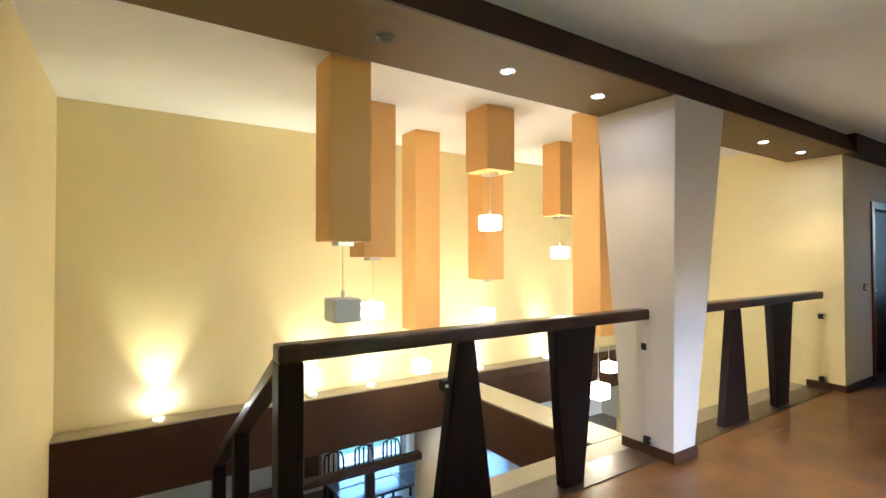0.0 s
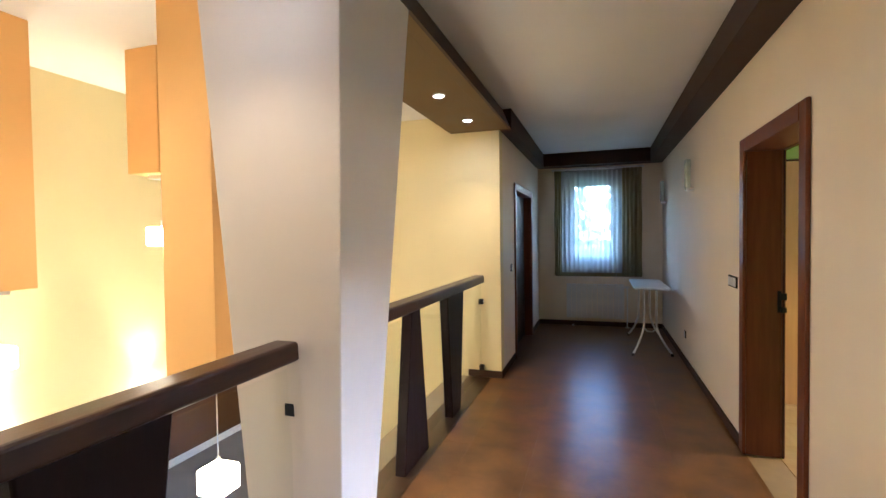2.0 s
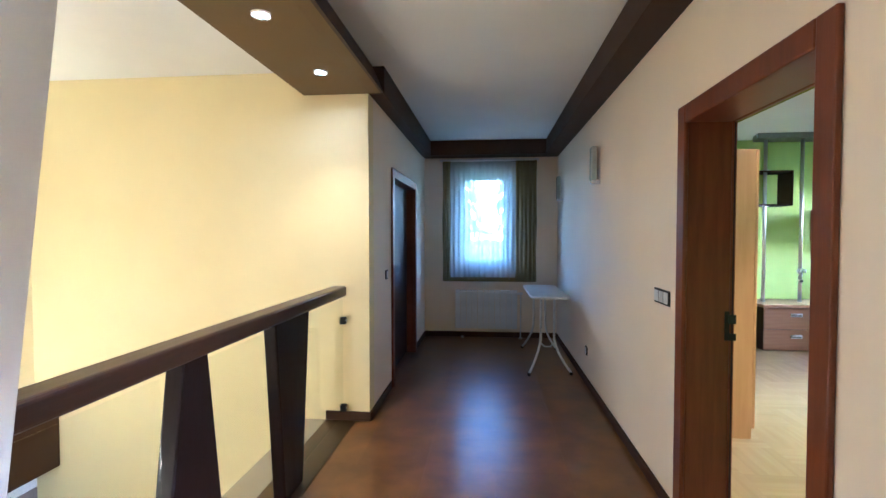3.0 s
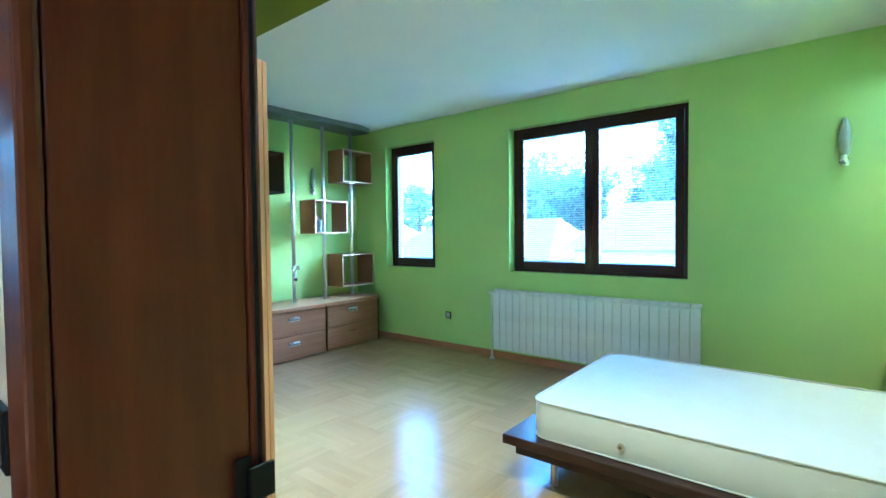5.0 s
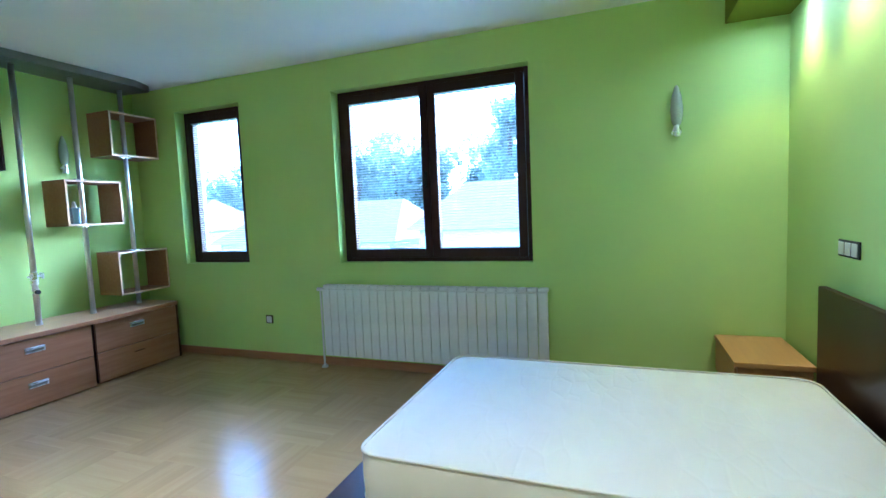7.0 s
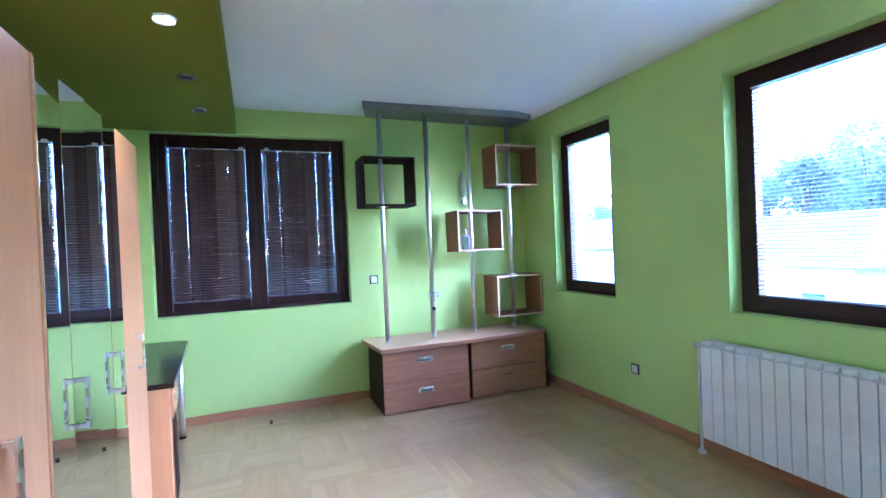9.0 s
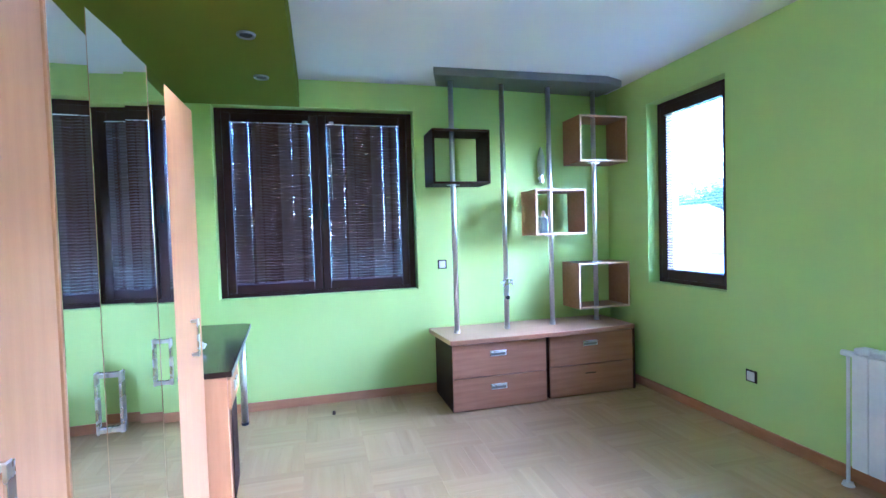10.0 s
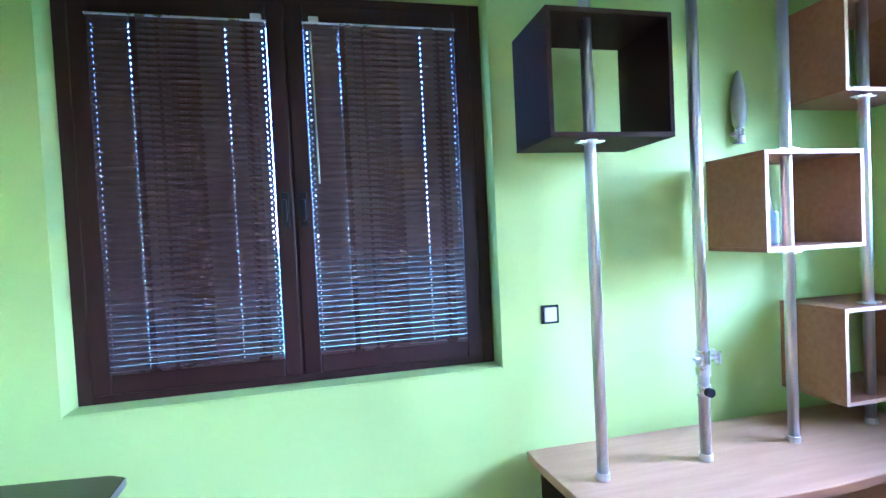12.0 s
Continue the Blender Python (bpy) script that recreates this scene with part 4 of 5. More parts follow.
# radiators


def radiator(axis, inner, u0, u1, z0, z1, n, label):
    d1, d0 = inner - 0.035, inner - 0.125
    r = thing("radiator", ((d0 + d1) / 2, (u0 + u1) / 2, z0) if axis == "x" else ((u0 + u1) / 2, (d0 + d1) / 2, z0), label, "radiator")
    w = (u1 - u0) / n
    for i in range(n):
        a, b = u0 + i * w, u0 + (i + 1) * w
        s = part("section", place(axis, a + 0.002, b - 0.002, d0, d0 + 0.016, z0, z1 - 0.035, 0.004), RADIATOR, r)
        part("fin", place(axis, a + 0.026, b - 0.026, d0 + 0.016, d1, z0 + 0.01, z1 - 0.03), RADIATOR, s)
        part("top_cap", place(axis, a + 0.003, b - 0.003, d0 + 0.010, d1, z1 - 0.03, z1, 0.008), RADIATOR, s)
    for z in (z0 + 0.04, z1 - 0.045):
        part("manifold", place(axis, u0 + 0.01, u1 - 0.01, d0 + 0.03, d0 + 0.06, z - 0.015, z + 0.015, 0.005), RADIATOR, r)
    m = (d0 + d1) / 2
    P = (lambda u, d, z: (d, u, z)) if axis == "x" else (lambda u, d, z: (u, d, z))
    part("valve", rod(P(u1, m, z1 - 0.045), P(u1 + 0.075, m, z1 - 0.045), 0.017, seg=14), RADIATOR, r, "white valve")
    part("pipe", tube([P(u1 + 0.045, m, z1 - 0.05), P(u1 + 0.045, m, 0.02)], 0.009), RADIATOR, r, "thin white feed pipe")
    part("floor_rosette", rod(P(u1 + 0.045, m, 0.0), P(u1 + 0.045, m, 0.02), 0.03, 0.022, seg=20), SWITCH, r)
    for u in (u0 + 0.2, u1 - 0.2):
        part("bracket", place(axis, u - 0.01, u + 0.01, d1 - 0.01, inner - 0.001, z1 - 0.06, z1 - 0.04), RADIATOR, r)
    return r


radiator("x", E_, 3.10, 5.10, 0.125, 0.765, 25, "white sectional radiator under the double window")

# bed
bed = thing("bed", (2.8, 2.6, 0), "low dark-stained platform bed with a tall headboard", "bed")
part("platform", box(2.10, 3.50, 1.66, 3.68, 0.225, 0.277, 0.006), WENGE, bed, "dark platform board")
part("side_rail", box(2.14, 2.17, 1.70, 3.62, 0.17, 0.224, 0.003), WENGE, bed)
part("side_rail", box(3.43, 3.46, 1.70, 3.62, 0.17, 0.224, 0.003), WENGE, bed)
for x in (2.26, 3.34):
    for y in (1.85, 2.66, 3.45):
        part("leg", rod((x, y, 0), (x, y, 0.224), 0.019, seg=16), STEEL, bed, "round metal leg")
part("headboard", box(1.92, 3.635, 1.585, 1.625, 0.10, 0.91, 0.006), WENGE, bed, "tall dark headboard")
mt = thing("mattress", (2.79, 2.62, 0.277), "bare white quilted mattress lying on the bed", "mattress")
bm = box(2.17, 3.42, 1.70, 3.54, 0.278, 0.478)
bmesh.ops.subdivide_edges(bm, edges=bm.edges[:], cuts=24, use_grid_fill=True)
for v in bm.verts:
    x, y, z = v.co
    dx, dy = min(x - 2.17, 3.42 - x), min(y - 1.70, 3.54 - y)
    if z > 0.47:
        v.co.z += 0.012 * min(1, min(dx, dy) / 0.25) - 0.008 * math.exp(-min(dx, dy) / 0.03)
        q = math.sin(x * 34 + 1.3 * math.sin(y * 21)) * math.sin(y * 30 + 1.1 * math.sin(x * 19))
        v.co.z += 0.004 * q * min(1, min(dx, dy) / 0.1)
    bulge = 0.010 * math.sin(max(0, min(1, (z - 0.278) / 0.20)) * math.pi)
    if dx < 1e-4:
        v.co.x += bulge * (1 if x > 2.8 else -1)
    if dy < 1e-4:
        v.co.y += bulge * (1 if y > 2.6 else -1)
    r = 0.09
    cx, cy = min(max(x, 2.17 + r), 3.42 - r), min(max(y, 1.70 + r), 3.54 - r)
    w = Vector((x - cx, y - cy))
    if abs(w.x) > 1e-6 and abs(w.y) > 1e-6 and w.length > 0:
        k = max(abs(w.x), abs(w.y)) / w.length
        v.co.x, v.co.y = cx + (v.co.x - cx) * k, cy + (v.co.y - cy) * k
body = part("body", bm, FABRIC, mt, smooth=True)
body.data.materials.append(QUILT)
for poly in body.data.polygons:
    poly.material_index = 1 if poly.normal.z > 0.7 else 0


def ring(x0, x1, y0, y1, z, r):
    pts = []
    for cx, cy, a0 in ((x1 - r, y1 - r, 0), (x0 + r, y1 - r, 90), (x0 + r, y0 + r, 180), (x1 - r, y0 + r, 270)):
        for k in range(7):
            a = radians(a0 + 15 * k)
            pts.append((cx + r * math.cos(a), cy + r * math.sin(a), z))
    return pts + pts[:2]


part("piping", tube(ring(2.166, 3.424, 1.696, 3.544, 0.474, 0.09), 0.006), FABRIC, mt, "rounded top seam", smooth=True)
part("piping", tube(ring(2.168, 3.422, 1.698, 3.542, 0.283, 0.09), 0.004), FABRIC, mt, "rounded bottom seam", smooth=True)
for y in (3.06, 2.21):
    vt = part("vent", rod((2.166, y, 0.352), (2.147, y, 0.352), 0.018, 0.015, seg=20), LEDGE, mt, "small round side vent")
    # The vent is solid; this dark disc paints the shade of its hole.
    part("vent_hole", rod((2.1472, y, 0.352), (2.1462, y, 0.352), 0.006, seg=12), DARKSKIRT, vt, "dark disc for the shade in the vent hole")
ns = thing("nightstand", (4.02, 1.79, 0), "honey-coloured wooden bedside cabinet", "nightstand")
part("top", box(3.70, 4.32, 1.60, 1.99, 0.425, 0.455, 0.003), HONEY, ns)
part("body", box(3.715, 4.31, 1.61, 1.97, 0.0, 0.424, 0.003), HONEY, ns)
part("drawer_front", box(3.718, 4.307, 1.971, 1.985, 0.22, 0.415, 0.002), HONEY, ns)

# wall fittings


def switch_plate(axis, face, sign, u, z, gangs, label, name="light_switch", category="switch"):
    w = 0.071 * gangs + 0.012
    s = thing(name, (face, u, z - 0.04) if axis == "x" else (u, face, z - 0.04), label, category, "switches and sockets")
    lo, hi = sorted((face + sign * 0.0005, face + sign * 0.009))
    part("frame", place(axis, u - w / 2, u + w / 2, lo, hi, z - 0.041, z + 0.041, 0.003), BLACK, s, "dark outer frame")
    lo, hi = sorted((face + sign * 0.0095, face + sign * 0.014))
    for i in range(gangs):
        c = u - w / 2 + 0.006 + 0.071 * (i + 0.5)
        part("rocker" if category == "switch" else "insert", place(axis, c - 0.029, c + 0.029, lo, hi, z - 0.031, z + 0.031, 0.003), SWITCH, s)
    return s


switch_plate("x", EW, -1, 3.21, 1.117, 3, "three-gang switch with a dark frame beside the doorway")
switch_plate("x", EW, -1, 5.23, 0.33, 1, "wall socket low on the corridor wall", "socket", "socket")
switch_plate("x", -1.85, 1, 4.72, 1.10, 1, "single light switch beside the dark door")
switch_plate("x", E_, -1, 5.807, 0.40, 1, "single socket with a dark frame low on the wall", "socket", "socket")
switch_plate("y", N, -1, 2.61, 1.148, 1, "single socket with a dark frame beside the blinds", "socket", "socket")
switch_plate("y", S, 1, 3.42, 1.12, 3, "three-gang switch with a dark frame above the headboard")


def sconce(axis, face, u, z, label):
    s = thing("wall_sconce", (face, u, z) if axis == "x" else (u, face, z), label, "wall lamp", "bedroom sconces")
    P = (lambda a, d, h: (face - d, u + a, z + h)) if axis == "x" else (lambda a, d, h: (u + a, face - d, z + h))
    bm = bmesh.new()
    prof = [(0.012, 0.0), (0.034, 0.05), (0.040, 0.13), (0.032, 0.21), (0.014, 0.275), (0.004, 0.29)]
    rows = [[bm.verts.new(P(w * math.cos(t), 0.03 + 0.8 * w * math.sin(t), h)) for t in [k * math.pi / 8 - 0.0 for k in range(16)]] for w, h in prof]
    for r0, r1 in zip(rows, rows[1:]):
        for k in range(16):
            bm.faces.new((r0[k], r0[(k + 1) % 16], r1[(k + 1) % 16], r1[k]))
    bm.faces.new(rows[-1])
    bmesh.ops.recalc_face_normals(bm, faces=bm.faces)
    part("shade", bm, SCONCE, s, "leaf-shaped frosted glass shade", smooth=True)
    part("holder", rod(P(0, 0.03, -0.05), P(0, 0.03, 0.03), 0.024, 0.018, seg=16), CHROME, s, "round metal holder")
    part("backplate", rod(P(0, 0.001, -0.02), P(0, 0.03, -0.02), 0.03, seg=20), CHROME, s)
    return s


sconce("x", E_, 2.22, 1.87, "unlit leaf-shaped frosted glass wall sconce near the bed")
sconce("y", N, 3.60, 1.93, "unlit leaf-shaped frosted glass wall sconce behind the poles")
for y, on in ((3.0, True), (3.85, True), (5.23, True), (5.985, False), (6.68, False)):
    downlight(1.2, y, DROP, on, BULB_W, BEDSPOT * (1.0 if y > 5 else 4.5 if y < 3.5 else 0.6), (1.0, 0.74, 0.34))
for x in (3.95, 3.35, 2.75):
    downlight(x, 1.70, DROP, True, BULB_W, BEDSPOT * 1.1, (1.0, 0.68, 0.16), 88)

# ---- corridor things ----
radiator("y", END, -1.40, -0.53, 0.14, 0.68, 11, "white radiator under the corridor window")


def curtain(name, x0, x1, y, z0, z1, depth, folds, mat, label):
    bm = bmesh.new()
    cols = folds * 8
    rows = 10
    grid = []
    for j in range(rows + 1):
        z = z0 + (z1 - z0) * j / rows
        row = []
        for i in range(cols + 1):
            s = i / cols
            ph = s * folds * math.tau + 0.8 * noise.noise(Vector((s * 6, 0, z0)))
            k = depth * (0.7 + 0.4 * noise.noise(Vector((s * 9, j * 0.2, x0))))
            row.append(bm.verts.new((x0 + (x1 - x0) * s + 0.004 * math.sin(j + s * 9), y + k * math.sin(ph), z)))
        grid.append(row)
    for r0, r1 in zip(grid, grid[1:]):
        for i in range(cols):
            bm.faces.new((r0[i], r0[i + 1], r1[i + 1], r1[i]))
    c = thing(name, ((x0 + x1) / 2, y, z0), label, "curtain", "corridor window curtains")
    part("cloth", bm, mat, c, smooth=True)
    part("heading_tape", box(x0, x1, y - depth, y + depth, z1 + 0.001, z1 + 0.018, 0.003), mat, c, "gathered heading tape")
    return c


curtain("sheer_curtain", -1.50, -0.55, END - 0.06, 0.83, 2.47, 0.018, 13, VOILE, "thin white voile curtain with soft folds")
curtain("drape", -0.56, -0.27, END - 0.09, 0.81, 2.49, 0.022, 5, DRAPE, "olive drape gathered beside the window")
curtain("drape", -1.58, -1.47, END - 0.09, 0.81, 2.49, 0.018, 3, DRAPE, "narrow olive drape gathered beside the window")
solid("curtain_rail", box(-1.62, -0.24, END - 0.12, END - 0.03, 2.49, 2.515, 0.004), SWITCH, "white curtain rail above the window", "curtain rail")
solid("curtain_hem", box(-1.57, -0.28, END - 0.075, END - 0.069, 0.80, 0.86, 0.002), DRAPE, "olive hem band along the curtain's lower edge", "curtain")

tb = thing("folding_table", (-0.30, 5.8, 0), "white folding table with bowed tubular legs against the wall", "table")
part("tabletop", prism([(-0.49, 5.58), (-0.44, 5.52), (-0.13, 5.50), (-0.08, 5.56), (-0.08, 6.68), (-0.13, 6.75), (-0.44, 6.75), (-0.49, 6.69)], 0.785, 0.812, 0.01), SWITCH, tb, "white plastic top with rounded corners")
for fx, fy, tx, ty in ((-0.51, 5.45, -0.37, 5.66), (-0.07, 5.52, -0.23, 5.66), (-0.50, 6.66, -0.37, 6.50), (-0.08, 6.62, -0.23, 6.50)):
    pts = []
    for k in range(13):
        s = k / 12
        e = max(0.0, (s - 0.55) / 0.45) ** 1.7
        pts.append((tx + (fx - tx) * e, ty + (fy - ty) * e, 0.785 * (1 - s) + 0.02 * s))
    lg = part("leg", tube(pts, 0.013, seg=10), SWITCH, tb, "white tubular leg", smooth=True)
    part("foot", rod((fx, fy, 0.0), (fx, fy, 0.03), 0.017, seg=12), BLACK, lg, "black foot cap")
part("cross_bar", tube([(-0.37, 5.66, 0.30), (-0.33, 5.66, 0.26), (-0.27, 5.66, 0.26), (-0.23, 5.66, 0.30)], 0.008), SWITCH, tb)
for y in (4.76, 6.86):
    n_ = thing("glass_wall_light", (-0.03, y, 1.90), "slim glass wall light with a metal base", "wall light", "corridor wall lights")
    part("glass", box(-0.050, -0.005, y - 0.05, y + 0.05, 1.93, 2.22, 0.012, seg=3), ASHLAR, n_, "ribbed pale glass")
    part("base", box(-0.045, EW - 0.001, y - 0.04, y + 0.04, 1.90, 1.93, 0.004), CHROME, n_, "metal base")
solid("door_stop", rod((-1.30, 7.22, 0), (-1.30, 7.22, 0.03), 0.02, 0.014, seg=16), SWITCH, "white round floor stop under the radiator", "door stop")

# ---- lower storey, seen past the railing ----
solid("floor_lower", box(-10.2, 1.4, SIDE - 0.2, 9.0, -3.12, -3.0), STAIR, "brown stone floor of the lower storey", "floor", kind="structure")
DINWIN = ((1.12, 2.72, -2.85, -0.75), (3.7, 5.6, -2.85, -0.7))
wall("wall_lower_far", "x", -8.9, -0.2, SIDE, 9.0, -3.0, -0.48, CREAM, DINWIN, "cream wall of the dining room with tall windows")
wall("wall_lower_north", "y", 9.0, 0.2, -10.2, 1.4, -3.0, -0.35, CREAM, (), "cream wall of the lower storey")
wall("wall_lower_east", "x", 1.2, 0.2, SIDE, 9.0, -3.0, -0.35, CREAM, (), "cream wall of the lower storey under the gallery")
solid("ceiling_lower", box(-10.2, FAR - 0.002, SIDE, 9.0, -0.476, -0.36), WHITE, "white dining room ceiling", "ceiling", kind="structure")
for i, hole in enumerate(DINWIN):
    window("window_%d" % (5 + i), "x", -9.21, hole, 2, "white dining room window full of daylight", mat=SWITCH)
tbl = thing("dining_table", (-7.3, 1.6, -3.0), "dark polished dining table", "table")
part("tabletop", box(-7.75, -6.75, 0.45, 2.6, -2.29, -2.25, 0.006), TABLE_BLUE, tbl, "polished dark top")
for y in (0.98, 1.52, 2.06):
    part("divider", box(-7.74, -6.76, y - 0.02, y + 0.02, -2.2495, -2.246, 0.001), WENGE, tbl, "dark dividing strip")
part("divider", box(-7.27, -7.23, 0.46, 2.59, -2.2455, -2.243, 0.001), WENGE, tbl, "dark dividing strip")
for x in (-7.65, -6.85):
    for y in (0.55, 2.5):
        part("leg", box(x - 0.04, x + 0.04, y - 0.04, y + 0.04, -3.0, -2.291, 0.006), WENGE_V, tbl)
ch = thing("dining_chair", (-6.45, 0.95, -3.0), "dark wooden dining chair with a slatted arched back", "chair", "dining chairs")
part("seat", box(-6.67, -6.23, 0.74, 1.16, -2.57, -2.53, 0.012), DARKSIDE, ch)
for x in (-6.64, -6.26):
    for y in (0.77, 1.13):
        part("leg", box(x - 0.02, x + 0.02, y - 0.02, y + 0.02, -3.0, -2.571, 0.004), WENGE_V, ch)
bk = part("backrest", tube([(-6.25, 0.77, -2.53), (-6.22, 0.77, -2.2), (-6.19, 0.80, -2.08), (-6.18, 0.95, -2.04), (-6.19, 1.10, -2.08), (-6.22, 1.13, -2.2), (-6.25, 1.13, -2.53)], 0.018), WENGE_V, ch, "arched back frame")
for y in (0.86, 0.95, 1.04):
    part("back_slat", box(-6.215, -6.20, y - 0.015, y + 0.015, -2.52, -2.07, 0.003), WENGE_V, bk)
copy_thing(ch, pose(-6.45, 1.75, -3.0))
for y in (0.80, 1.38, 1.95):
    copy_thing(ch, pose(-7.95, y, -3.0, 0, 0, 180))
lr = thing("lower_railing", (-4.6, 0.0, -3.0), "dark wooden railing on the lower landing", "railing")
part("handrail", box(-4.66, -4.56, -1.6, 0.50, -0.82, -0.74, 0.012), WENGE, lr)
for y in (-1.5, -0.12):
    part("post", box(-4.64, -4.58, y - 0.05, y + 0.05, -3.0, -0.821, 0.006), WENGE_V, lr)
solid("lower_column", rod((-4.72, 0.74, -3.0), (-4.72, 0.74, -0.48), 0.2, 0.22, seg=32), CREAM, "round cream column beneath the hall ledge", "column", kind="structure")

pf = thing("framed_picture", (-8.88, 0.62, -2.75), "brown framed picture hanging on the dining room wall", "picture")
part("frame", box(-8.898, -8.87, 0.42, 0.82, -2.75, -2.05, 0.008), WALNUT, pf, "brown wooden frame")
part("canvas", box(-8.869, -8.866, 0.48, 0.76, -2.69, -2.11), DARKSKIRT, pf, "dark picture surface")

# ---- outside ----
solid("ground", box(-400, 400, -400, 400, -6.0, -3.3), GROUND, "grassy ground reaching the horizon", "ground", kind="structure")


def pine(x, y, h, r, seed):
    rnd = random.Random(seed)
    t = thing("pine_tree", (x, y, -3.3), "tall dark green conifer with ragged branches", "tree", "trees outside")
    part("trunk", rod((x, y, -3.3), (x, y, -3.3 + h * 0.95), 0.22, 0.04, seg=10), BARK, t)
    verts, faces = [], []
    for k in range(700):
        s = rnd.random() ** 0.8
        z = -3.3 + h * (0.15 + 0.85 * s)
        rad = r * (1 - s) ** 0.8 * (0.35 + 0.65 * rnd.random()) + 0.1
        a = rnd.random() * math.tau
        c = Vector((x + rad * math.cos(a), y + rad * math.sin(a), z - 0.25 * rad))
        q = Euler((rnd.random() * 6, rnd.random() * 6, rnd.random() * 6)).to_matrix()
        w = 0.18 + 0.28 * rnd.random()
        n0 = len(verts)
        for p in ((-w, -w * 0.4, 0), (w, -w * 0.3, 0.1), (w * 0.8, w * 0.4, -0.1), (-w * 0.7, w * 0.5, 0.05)):
            verts.append(tuple(c + q @ Vector(p)))
        faces.append((n0, n0 + 1, n0 + 2, n0 + 3))
    me = bpy.data.meshes.new("crown")
    me.from_pydata([tuple(Vector(v) - Vector((x, y, -3.3))) for v in verts], [], faces)
    me.materials.append(LEAF)
    o = new("crown", me)
    o.parent = t


for i, (x, y, h, r) in enumerate(((-3, 26, 11, 3.0), (1.5, 30, 13, 3.2), (-7, 29, 12, 3.0))):
    pine(x, y, h, r, 11 + i)


def broadleaf(x, y, h, r, seed):
    """A tapered trunk with limbs and a crown of many small leaf clumps on uneven lobes."""
    rnd = random.Random(seed)
    g = -3.3
    t = thing("tree", (x, y, g), "broad leafy tree with an uneven crown", "tree", "trees outside")
    bm = rod((x, y, g), (x, y, g + h * 0.6), 0.28, 0.12, seg=8)
    lobes = []
    for k in range(9):
        a, e = rnd.random() * math.tau, 0.35 + 0.55 * rnd.random()
        d = r * (0.15 + 0.55 * rnd.random()) * (1.15 - 0.6 * e)
        c = Vector((x + d * math.cos(a), y + d * math.sin(a), g + h * e))
        lobes.append((c, r * (0.34 + 0.26 * rnd.random())))
        rod((x, y, g + h * (0.25 + 0.25 * rnd.random())), c, 0.09, 0.03, seg=6, bm=bm)
    part("trunk", bm, BARK, t, "tapered trunk with limbs")
    verts, faces = [], []
    for k in range(1100):
        c, q = lobes[rnd.randrange(9)]
        n = Vector((rnd.gauss(0, 1), rnd.gauss(0, 1), rnd.gauss(0, 1))).normalized()
        p = c + Vector((n.x, n.y, n.z * 0.8)) * q * (0.55 + 0.55 * rnd.random()) - Vector((x, y, g))
        m = Euler((rnd.random() * 6, rnd.random() * 6, rnd.random() * 6)).to_matrix()
        w = 0.16 + 0.26 * rnd.random()
        n0 = len(verts)
        verts += [tuple(p + m @ Vector(v)) for v in ((-w, -w * 0.6, 0), (w * 0.9, -w * 0.5, 0.1), (w, w * 0.5, -0.08), (-w * 0.7, w * 0.7, 0.05))]
        faces.append((n0, n0 + 1, n0 + 2, n0 + 3))
    me = bpy.data.meshes.new("crown")
    me.from_pydata(verts, [], faces)
    me.materials.append(LEAF)
    o = new("crown", me)
    o.parent = t


belt = random.Random(77)
for i in range(58):
    y = -26 + i * 2.0 + belt.random() * 2
    broadleaf(60 + belt.random() * 16, y, 18.3 - 0.13 * y + belt.random() * 3.5, 4.2 + belt.random() * 1.2, 300 + i)


def house(x, y, w, d, h, label, rz=0):
    hs = thing("house", (x, y, -3.3), label, "house", "houses outside")
    wb = part("wall", box(x - d / 2, x + d / 2, y - w / 2, y + w / 2, -3.3, -3.3 + h), RENDERW, hs)
    e = 0.5
    z = -3.3 + h
    part("roof", hull8([(x - d / 2 - e, y - w / 2 - e, z), (x + d / 2 + e, y - w / 2 - e, z), (x + d / 2 + e, y + w / 2 + e, z), (x - d / 2 - e, y + w / 2 + e, z)],
                       [(x - 0.1, y - w / 2 + 1, z + 2.2), (x + 0.1, y - w / 2 + 1, z + 2.2), (x + 0.1, y + w / 2 - 1, z + 2.2), (x - 0.1, y + w / 2 - 1, z + 2.2)]), ROOF, hs)
    k = int(w // 2.6)
    for fl in (1.0, 3.7):
        if fl + 1.3 > h:
            continue
        for i in range(k):
            yy = y - w / 2 + (i + 0.5) * w / k
            wn_ = part("window", box(x - d / 2 - 0.04, x - d / 2 - 0.005, yy - 0.5, yy + 0.5, -3.3 + fl, -2.0 + fl, 0.01), SWITCH, hs)
            part("pane", box(x - d / 2 - 0.05, x - d / 2 - 0.042, yy - 0.42, yy + 0.42, -3.2 + fl, -2.1 + fl), TABLE_BLUE, wn_)


house(24, 6.5, 9, 8, 3.9, "pale rendered house with a red tiled roof")
house(26, 19, 11, 8, 3.3, "low pale rendered house with a red tiled roof")
house(27, 34, 10, 8, 4.0, "pale rendered house further along the street")

# ---- floors, piece by piece ----
solid("floor_bedroom", box(EW + 0.001, E_, S, N, -0.05, -0.006), PARQ_J, "subfloor under the bedroom parquet", "floor", kind="structure")
pq = thing("floor_parquet", (2.3, 4.5, -0.006), "worn glossy oak basket-weave parquet with mixed tones", "floor", kind="structure")
SQ, PER = 0.39, 5
pieces = {"x": [], "y": []}
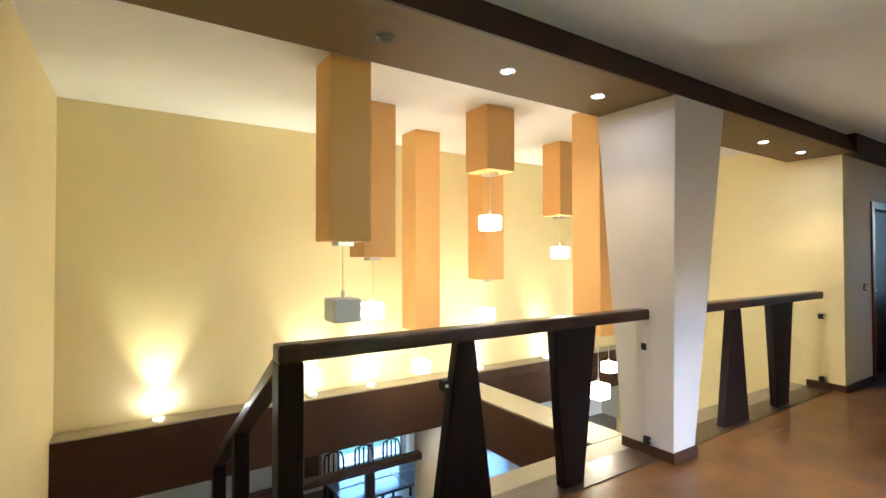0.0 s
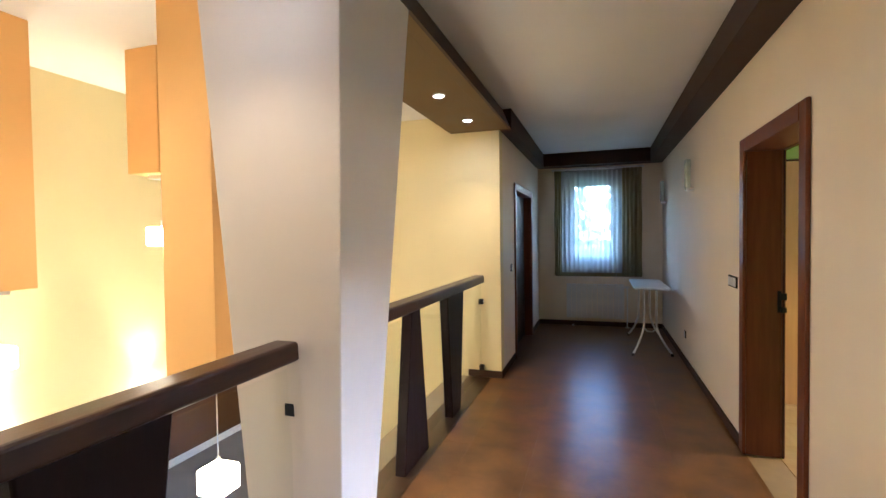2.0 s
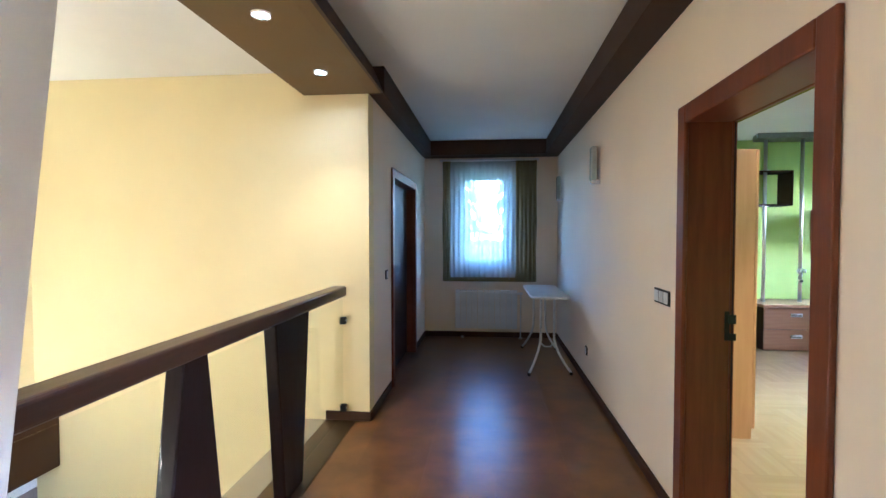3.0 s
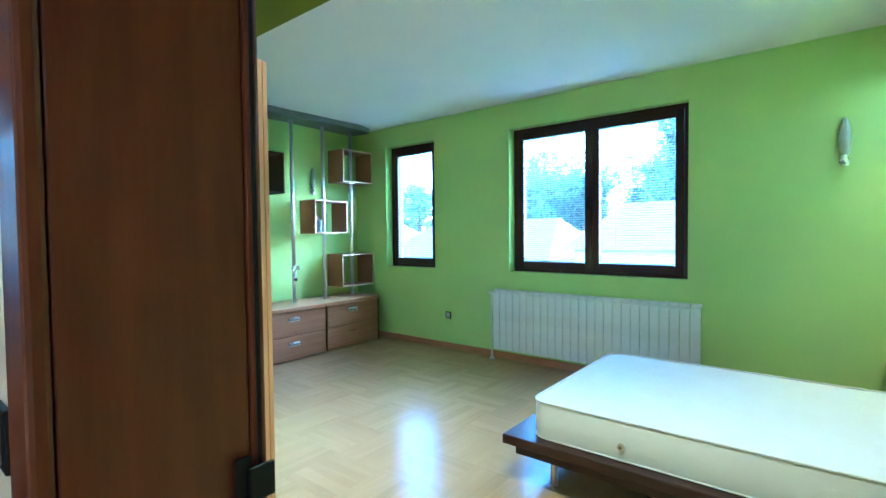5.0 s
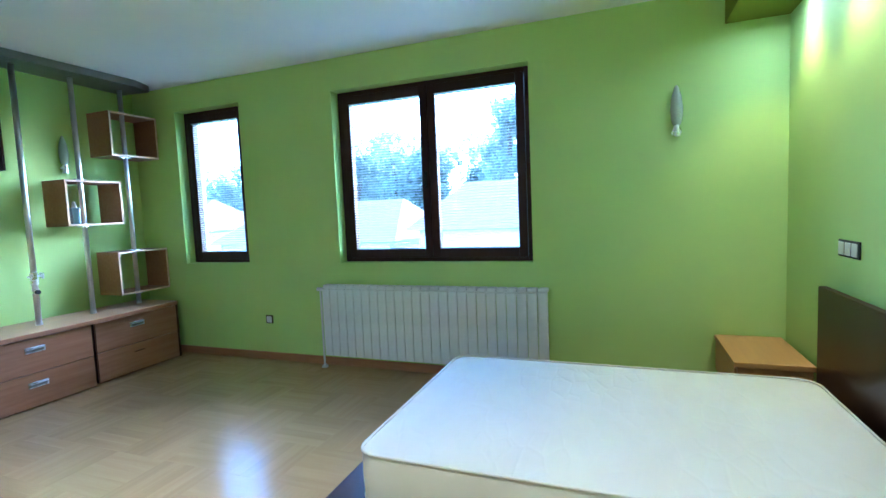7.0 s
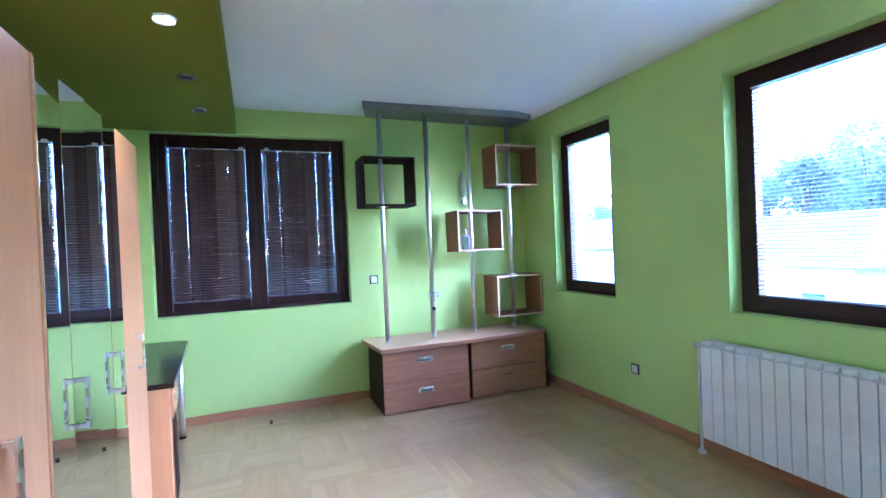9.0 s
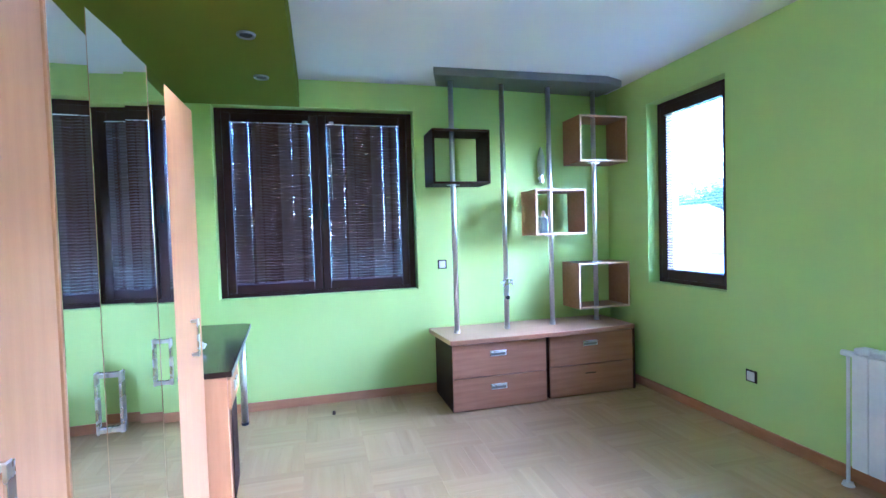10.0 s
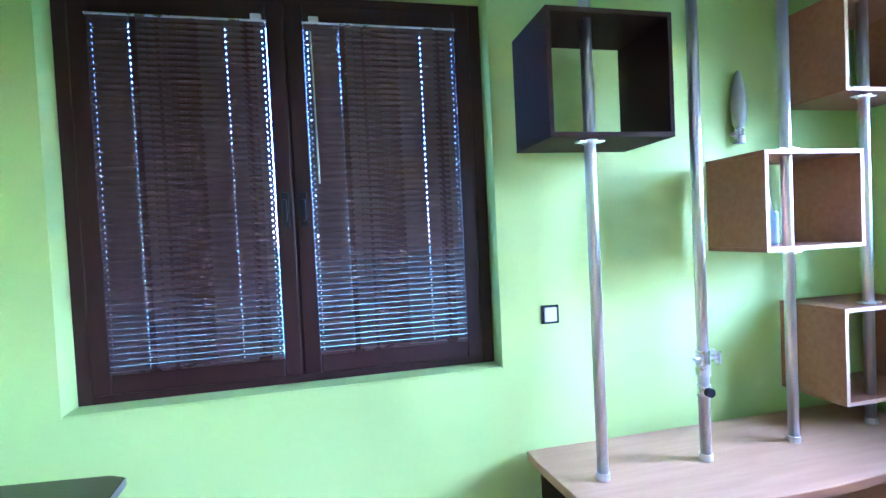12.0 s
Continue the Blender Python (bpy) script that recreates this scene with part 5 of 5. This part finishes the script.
for i in range(int((E_ - W) / SQ) + 1):
    for j in range(int((N - S) / SQ) + 1):
        x0, y0 = W + i * SQ, S + j * SQ
        along = "x" if (i + j) % 2 else "y"
        for k in range(PER):
            s0, s1 = k * SQ / PER, (k + 1) * SQ / PER
            r = (x0, x0 + SQ, y0 + s0, y0 + s1) if along == "x" else (x0 + s0, x0 + s1, y0, y0 + SQ)
            r = (r[0], min(r[1], E_ - 0.003), r[2], min(r[3], N - 0.003))
            if r[1] - r[0] > 0.01 and r[3] - r[2] > 0.01:
                pieces[along].append(r)
for along, single, joined in (("x", PARQ_X, JOINED_X), ("y", PARQ_Y, JOINED_Y)):
    first, left, g = None, [], 0.00015
    for a, b, c, d in pieces[along]:
        whole = (b - a > SQ - 0.001 or along == "y") and (d - c > SQ - 0.001 or along == "x") and abs(min(b - a, d - c) - SQ / PER) < 1e-6
        if whole and 0.95 < a and b < 4.0 and 4.3 < c < 6.7:
            if first is None:
                first = part("strip", box(a + g, b - g, c + g, d - g, -0.006, 0.0, 0.0003, seg=1), single, pq)
            else:
                again("strip", first, ((a + b) / 2, (c + d) / 2, -0.006), pq)
        else:
            left.append((a + g, b - g, c + g, d - g))
    verts, faces = [], []
    for a, b, c, d in left:
        n0 = len(verts)
        verts += [(a, c, -0.006), (b, c, -0.006), (b, d, -0.006), (a, d, -0.006), (a, c, 0), (b, c, 0), (b, d, 0), (a, d, 0)]
        faces += [tuple(n0 + i for i in f) for f in ((4, 5, 6, 7), (0, 1, 5, 4), (1, 2, 6, 5), (2, 3, 7, 6), (3, 0, 4, 7))]
    me = bpy.data.meshes.new("strips")
    me.from_pydata([tuple(Vector(v) - SPOT[pq.name]) for v in verts], [], faces)
    me.materials.append(joined)
    o = new("strips", me)
    o.parent = pq
    tagged(o, "oak parquet strips in the rest of the room", kind="stuff")

solid("floor_corridor", box(-2.2, EW, SIDE, END, -0.019, -0.004), TILE_J, "dark joints under the corridor tiles", "floor", kind="structure")
solid("floor_landing", box(EW + 0.001, 1.2, SIDE, 1.27, -0.019, -0.004), TILE_J, "dark joints under the landing tiles", "floor", kind="structure")
solid("floor_side_room", box(-3.2, -2.201, NORTH + 0.15, END, -0.019, -0.001), TILE, "brown tiled floor behind the dark door", "floor", kind="structure")
ft = thing("floor_tiles", (-1.0, 2.3, -0.004), "glossy mottled brown floor tiles in the corridor", "floor", kind="structure")
TS = 0.44
protos = {}
for i in range(int((1.2 + 2.2) / TS) + 1):
    for j in range(int((END - SIDE) / TS) + 1):
        a, b = -2.2 + i * TS, min(-2.2 + (i + 1) * TS, 1.2)
        c, d = SIDE + j * TS, min(SIDE + (j + 1) * TS, END)
        if c >= 1.2:
            b = min(b, EW)
        elif b > EW and d > 1.27:
            d = 1.27
        if b - a < 0.02 or d - c < 0.02:
            continue
        key = (round(b - a, 3), round(d - c, 3))
        if key in protos:
            again("tile", protos[key], ((a + b) / 2, (c + d) / 2, -0.004), ft)
        else:
            protos[key] = part("tile", box(a + 0.0003, b - 0.0003, c + 0.0003, d - 0.0003, -0.004, 0.0), TILE, ft)
